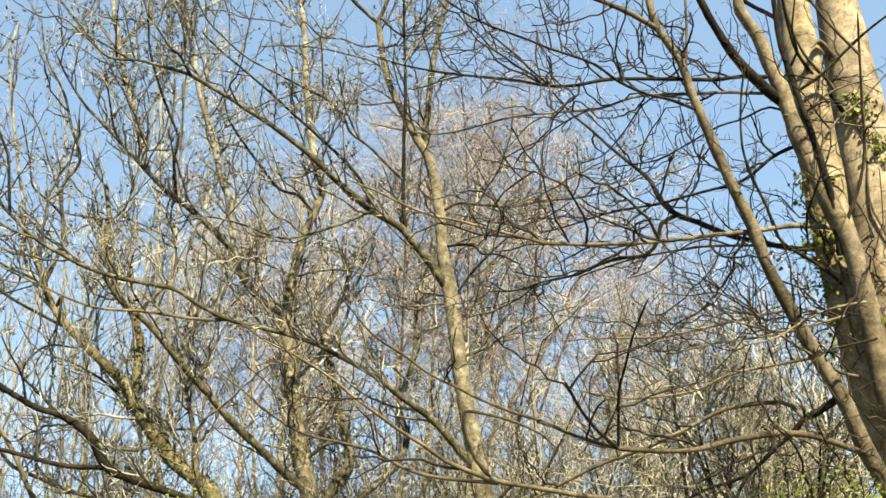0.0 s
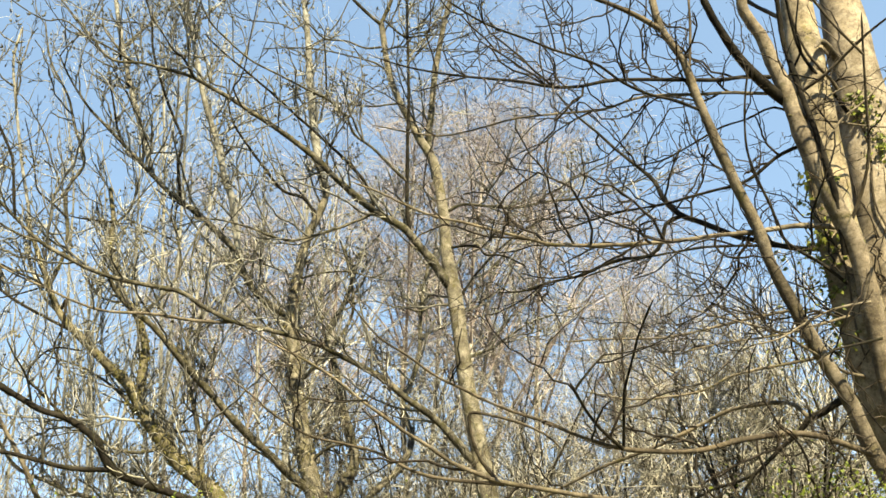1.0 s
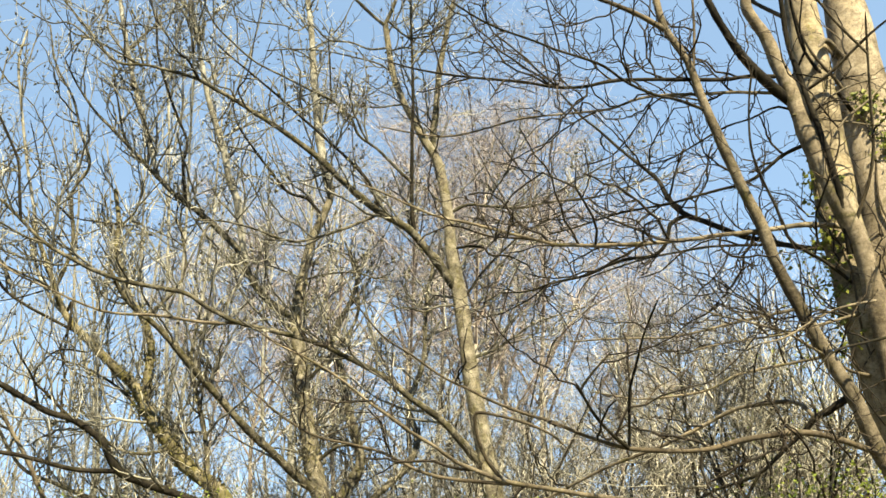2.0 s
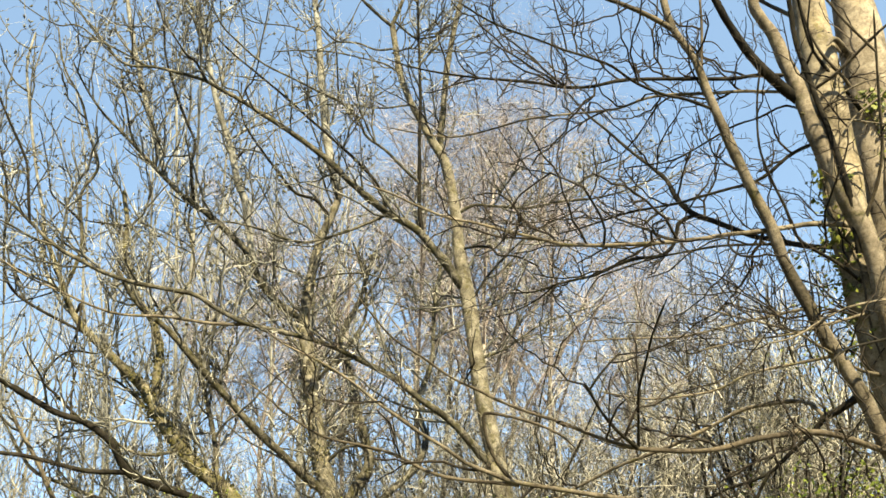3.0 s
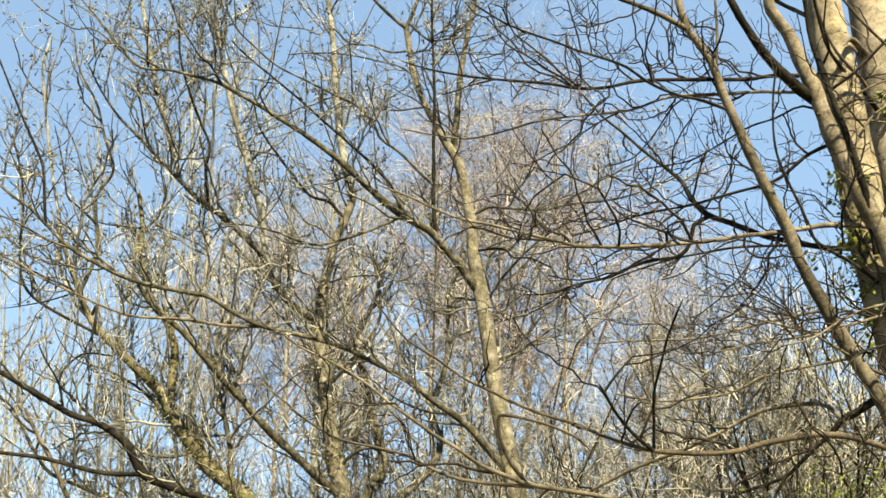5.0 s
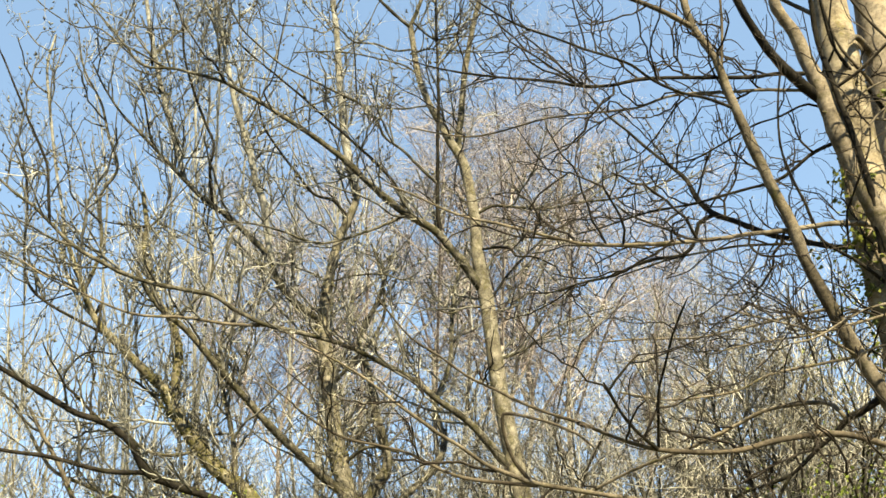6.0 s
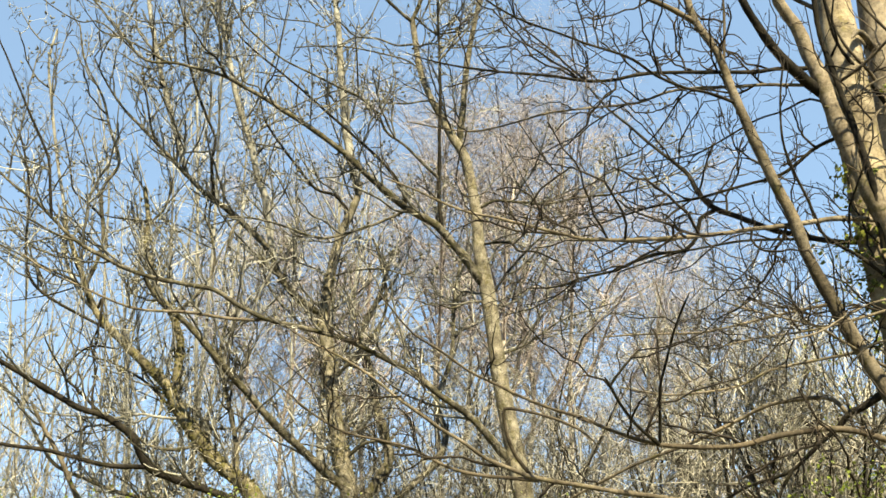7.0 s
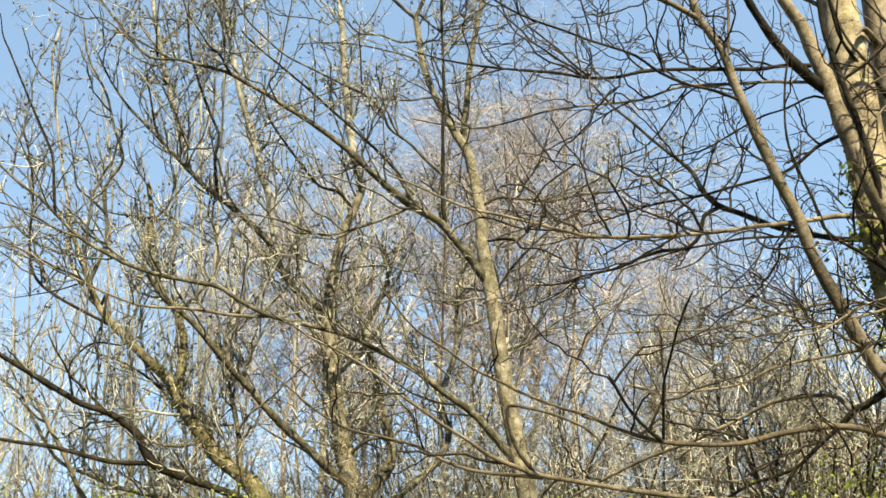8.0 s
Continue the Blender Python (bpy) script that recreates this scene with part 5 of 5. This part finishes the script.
# ---- scrub belts that close the wood, behind the trees and, unseen, round the path ----
def thicket(x, y, tall, stem, tilt, label):
    """Countless stems and twigs of a hedge-like belt, one mass, from the places and heights of its stems."""
    count = len(x)
    start = np.stack([x, y, np.full(count, -0.1)], 1)
    way = unit(np.stack([rng.normal(0, tilt, count), rng.normal(0, tilt, count), np.ones(count)], 1))
    p, r = grow(start, way, tall, np.full(count, stem), 8, tilt * 0.5, 0.03)
    sets = [(p, r, 4)]
    for number, angle, reach, thick, steps in ((count * 6, (20, 55), (0.6, 2.2), stem * 0.5, 4), (count * 12, (25, 65), (0.3, 0.9), stem * 0.38, 2)):
        p, r = grow(*spring(p, r, number, angle, reach, thick, 0.25), steps, 0.16, 0.03)
        sets.append((p, r, 3))
    vs, fs, off = [], [], 0
    for paths, radii, sides in sets:
        v, f = tubes(paths, radii, sides)
        vs.append(v)
        fs.append(f + off)
        off += len(v)
    tagged(new("thicket", mesh_of("thicket", np.vstack(vs), np.vstack(fs), SHADED_TWIG)), label, "scrub", kind="stuff")


x = rng.uniform(-22, 20, 1000)
tall = 5.6 + 1.6 * np.sin(x * 0.55) + np.where(x < -2, 1.2, 0.0) + np.where(x > 2, 2.2, 0.0) + rng.normal(0, 0.8, 1000)
thicket(x, rng.uniform(33, 46, 1000), np.clip(tall, 2.5, 9.0), 0.025, 0.38, "far belt of bare tangled scrub behind the trees")
# unseen ring behind and beside the camera, added to cut the sky's fill light
turn = np.radians(rng.uniform(-205, 25, 230))
reach = rng.uniform(14, 19, 230)
thicket(np.cos(turn) * reach, 4 + np.sin(turn) * reach, rng.uniform(9.5, 13.5, 230), 0.07, 0.1, "unseen tall bare scrub behind the path, added to block low sky light")


# ---- green growth low beside the near tree ----
def leaf_patch(base, parent, places, size, skin, label):
    """Small folded leaves, two facets each, round given places."""
    n = len(places)
    u = unit(rng.normal(0, 1, (n, 3)))
    v = unit(np.cross(u, rng.normal(0, 1, (n, 3))))
    w = np.cross(u, v)
    s = (size * rng.uniform(0.6, 1.3, n))[:, None]
    verts = np.stack([places, places + u * s * 0.5 + v * s * 0.34 + w * s * 0.08, places + u * s, places + u * s * 0.5 - v * s * 0.34 + w * s * 0.08], 1)
    one = np.array([(0, 2, 1), (0, 3, 2)])
    faces = (np.arange(n)[:, None, None] * 4 + one).reshape(-1, 3)
    part("leaf_mass", mesh_of("leaf_mass", verts.reshape(-1, 3) - base, faces, skin, False), parent, label, "stuff")


def leafing_bush(x, y, h, leaves, size, share=0.8, fine=1.0, clump=0, twig=None):
    t = young_tree(x, y, h, "hawthorn bush breaking into bright green leaf", share, 0.0, SHADED_BARK, 4, "hawthorn_bush", twig or (NEAR_TWIG if fine < 1 else SHRUB_TWIG), 0, (0.03, 0.03, 0.04), 0.2, fine)
    P, R = even(t, 16)
    heads = P[:, 10:].reshape(-1, 3)
    pick = heads[rng.integers(0, len(heads), leaves // 14)]
    leaf_patch(t.base, t.empty, (pick[:, None] + rng.normal(0, 0.065, (len(pick), 14, 3))).reshape(-1, 3), size, YOUNG_LEAF, "bright green young leaves")
    if clump:
        leaf_patch(t.base, t.empty, np.array([x, y, h]) + rng.normal(0, 1, (clump, 3)) * np.array([0.26, 0.12, 0.07]), size, YOUNG_LEAF, "crowded young leaves at the top")


def moss_tufts(tree, index, low, high, count, size):
    """Shaggy yellow-green moss along one limb between two heights."""
    keep = (tree.paths[index][:, 2] > low) & (tree.paths[index][:, 2] < high)
    p, r = tree.paths[index][keep], tree.radii[index][keep]
    heart = rng.integers(0, len(p), count // 12)
    turn = rng.uniform(0, 6.283, count // 12)
    i, g = np.repeat(heart, 12), np.repeat(turn, 12) + rng.normal(0, 0.5, len(heart) * 12)
    out = np.stack([np.cos(g), np.sin(g), 0 * g], 1) * (r[i] + rng.uniform(-0.01, 0.05, len(i)))[:, None]
    places = p[i] + out + np.stack([0 * g, 0 * g, rng.normal(0, 0.05, len(i))], 1)
    leaf_patch(tree.base, tree.empty, places, size, MOSS, "shaggy yellow-green moss tufts")


moss_tufts(left, 0, 2.8, 4.7, 700, 0.045)
moss_tufts(left, 1, 4.2, 6.4, 300, 0.04)
moss_tufts(pair, 0, 2.8, 6.5, 500, 0.04)
leafing_bush(2.95, 9.2, 4.0, 700, 0.030, 0.9, 0.8, 0, SHRUB_TWIG)
leafing_bush(2.36, 6.0, 2.26, 500, 0.024, 0.06, 0.4, 420)
for x, h in ((-4.3, 2.56), (-3.1, 2.50), (-1.9, 2.54), (-0.7, 2.46), (0.5, 2.50), (1.6, 2.54), (2.7, 2.52)):
    leafing_bush(x, 9.4 + 0.3 * math.sin(5 * x), h, 700, 0.034, 0.12, 0.6, 160)


# ---- ivy on the near trunks ----
def ivy_leaf_mesh(size):
    """A five-lobed leaf, folded along its rib."""
    lobes = [(0, 0), (0.30, -0.12), (0.52, 0.12), (0.34, 0.36), (0.42, 0.66), (0.16, 0.66), (0, 1.0), (-0.16, 0.66), (-0.42, 0.66), (-0.34, 0.36), (-0.52, 0.12), (-0.30, -0.12)]
    bm = bmesh.new()
    mid = bm.verts.new((0, 0.4 * size, 0))
    ring = [bm.verts.new((px * size, py * size, -abs(px) * 0.35 * size - py * py * 0.12 * size)) for px, py in lobes]
    for p, q in zip(ring, ring[1:] + ring[:1]):
        bm.faces.new((mid, p, q))
    me = bpy.data.meshes.new("leaf")
    bm.to_mesh(me)
    bm.free()
    me.materials.append(IVY_LEAF)
    return me


ivy = tagged(new("ivy"), "climbing ivy with glossy green lobed leaves on the trunk", "ivy plant")
ivy_leaves = [ivy_leaf_mesh(size) for size in (0.030, 0.038, 0.050)]


def ivy_patch(path, rad, low, high, turn, count, spread):
    """Leaves round a stem between two heights, about one side of it (degrees: -90 faces the path, 180 away to the west)."""
    for _ in range(count):
        z = rng.uniform(low, high)
        i = int(np.argmin(np.abs(path[:, 2] - z)))
        g = radians(turn + rng.normal(0, spread))
        out = Vector((math.cos(g), math.sin(g), 0.0))
        at = Vector(path[i]) + out * (rad[i] + rng.uniform(0.005, 0.07)) + Vector((0, 0, z - path[i][2]))
        face = (out + Vector(rng.normal(0, 0.5, 3)) + Vector((0, 0, 0.35))).normalized()
        m = face.to_track_quat("Z", "Y").to_matrix().to_4x4()
        ob = part("leaf", ivy_leaves[int(rng.integers(0, 3))], ivy)
        ob.matrix_basis = Matrix.Translation(at) @ m @ pose(0, 0, 0, 0, 0, rng.uniform(0, 360))


def ivy_stem(path, rad, low, high, turn, sway):
    keep = (path[:, 2] > low) & (path[:, 2] < high)
    p, r = path[keep], rad[keep]
    g = np.radians(turn + sway * np.sin(p[:, 2] * 2.3) + 10 * np.sin(p[:, 2] * 7.1))
    line = p + np.stack([np.cos(g), np.sin(g), 0 * g], 1) * (r + 0.006)[:, None]
    v, f = tubes(line[None], np.full((1, len(line)), 0.008), 6)
    part("stem", mesh_of("stem", v, f, BROWN_BARK), ivy)


thick_stem, thick_rad = near.paths[0], near.radii[0]
thin_stem, thin_rad = near.paths[1], near.radii[1]
for low, high, turn, count, spread in ((4.25, 4.5, 195, 22, 30), (3.75, 4.0, 205, 34, 35), (3.45, 3.7, 182, 16, 30), (3.2, 3.45, 190, 10, 30)):
    ivy_patch(thin_stem, thin_rad, low, high, turn, count, spread)
for low, high, turn, count, spread in ((4.88, 5.04, -112, 36, 12), (4.55, 4.72, -88, 30, 14), (3.1, 3.4, -150, 14, 18), (2.75, 3.2, -135, 16, 18), (2.0, 2.5, -145, 24, 25)):
    ivy_patch(thick_stem, thick_rad, low, high, turn, count, spread)
ivy_stem(thin_stem, thin_rad, 3.0, 4.5, 215, 25)
ivy_stem(thick_stem, thick_rad, 0.0, 3.4, -140, 20)
ivy_stem(thick_stem, thick_rad, 0.0, 5.0, -110, 15)


def ivy_fringe(path, rad, low, high, turn, spread, count, reach=0.08):
    """The small crowded leaves of the ivy between the larger ones."""
    z = rng.uniform(low, high, count)
    i = np.abs(path[None, :, 2] - z[:, None]).argmin(1)
    g = np.radians(turn + rng.normal(0, spread, count))
    at = path[i] + np.stack([np.cos(g), np.sin(g), 0 * g], 1) * (rad[i] + rng.uniform(0.0, reach, count))[:, None]
    at[:, 2] = z
    return at


places = np.vstack([ivy_fringe(thin_stem, thin_rad, 3.15, 3.75, 190, 35, 70), ivy_fringe(thin_stem, thin_rad, 3.75, 4.5, 195, 30, 120), ivy_fringe(thin_stem, thin_rad, 3.1, 3.9, 180, 20, 170, 0.32), ivy_fringe(thick_stem, thick_rad, 3.05, 3.45, -140, 26, 90),
                    ivy_fringe(thick_stem, thick_rad, 4.5, 5.05, -100, 14, 120), ivy_fringe(thick_stem, thick_rad, 1.9, 2.5, -135, 30, 170)])
leaf_patch(np.zeros(3), ivy, places, 0.034, IVY_LEAF, "small crowded ivy leaves")
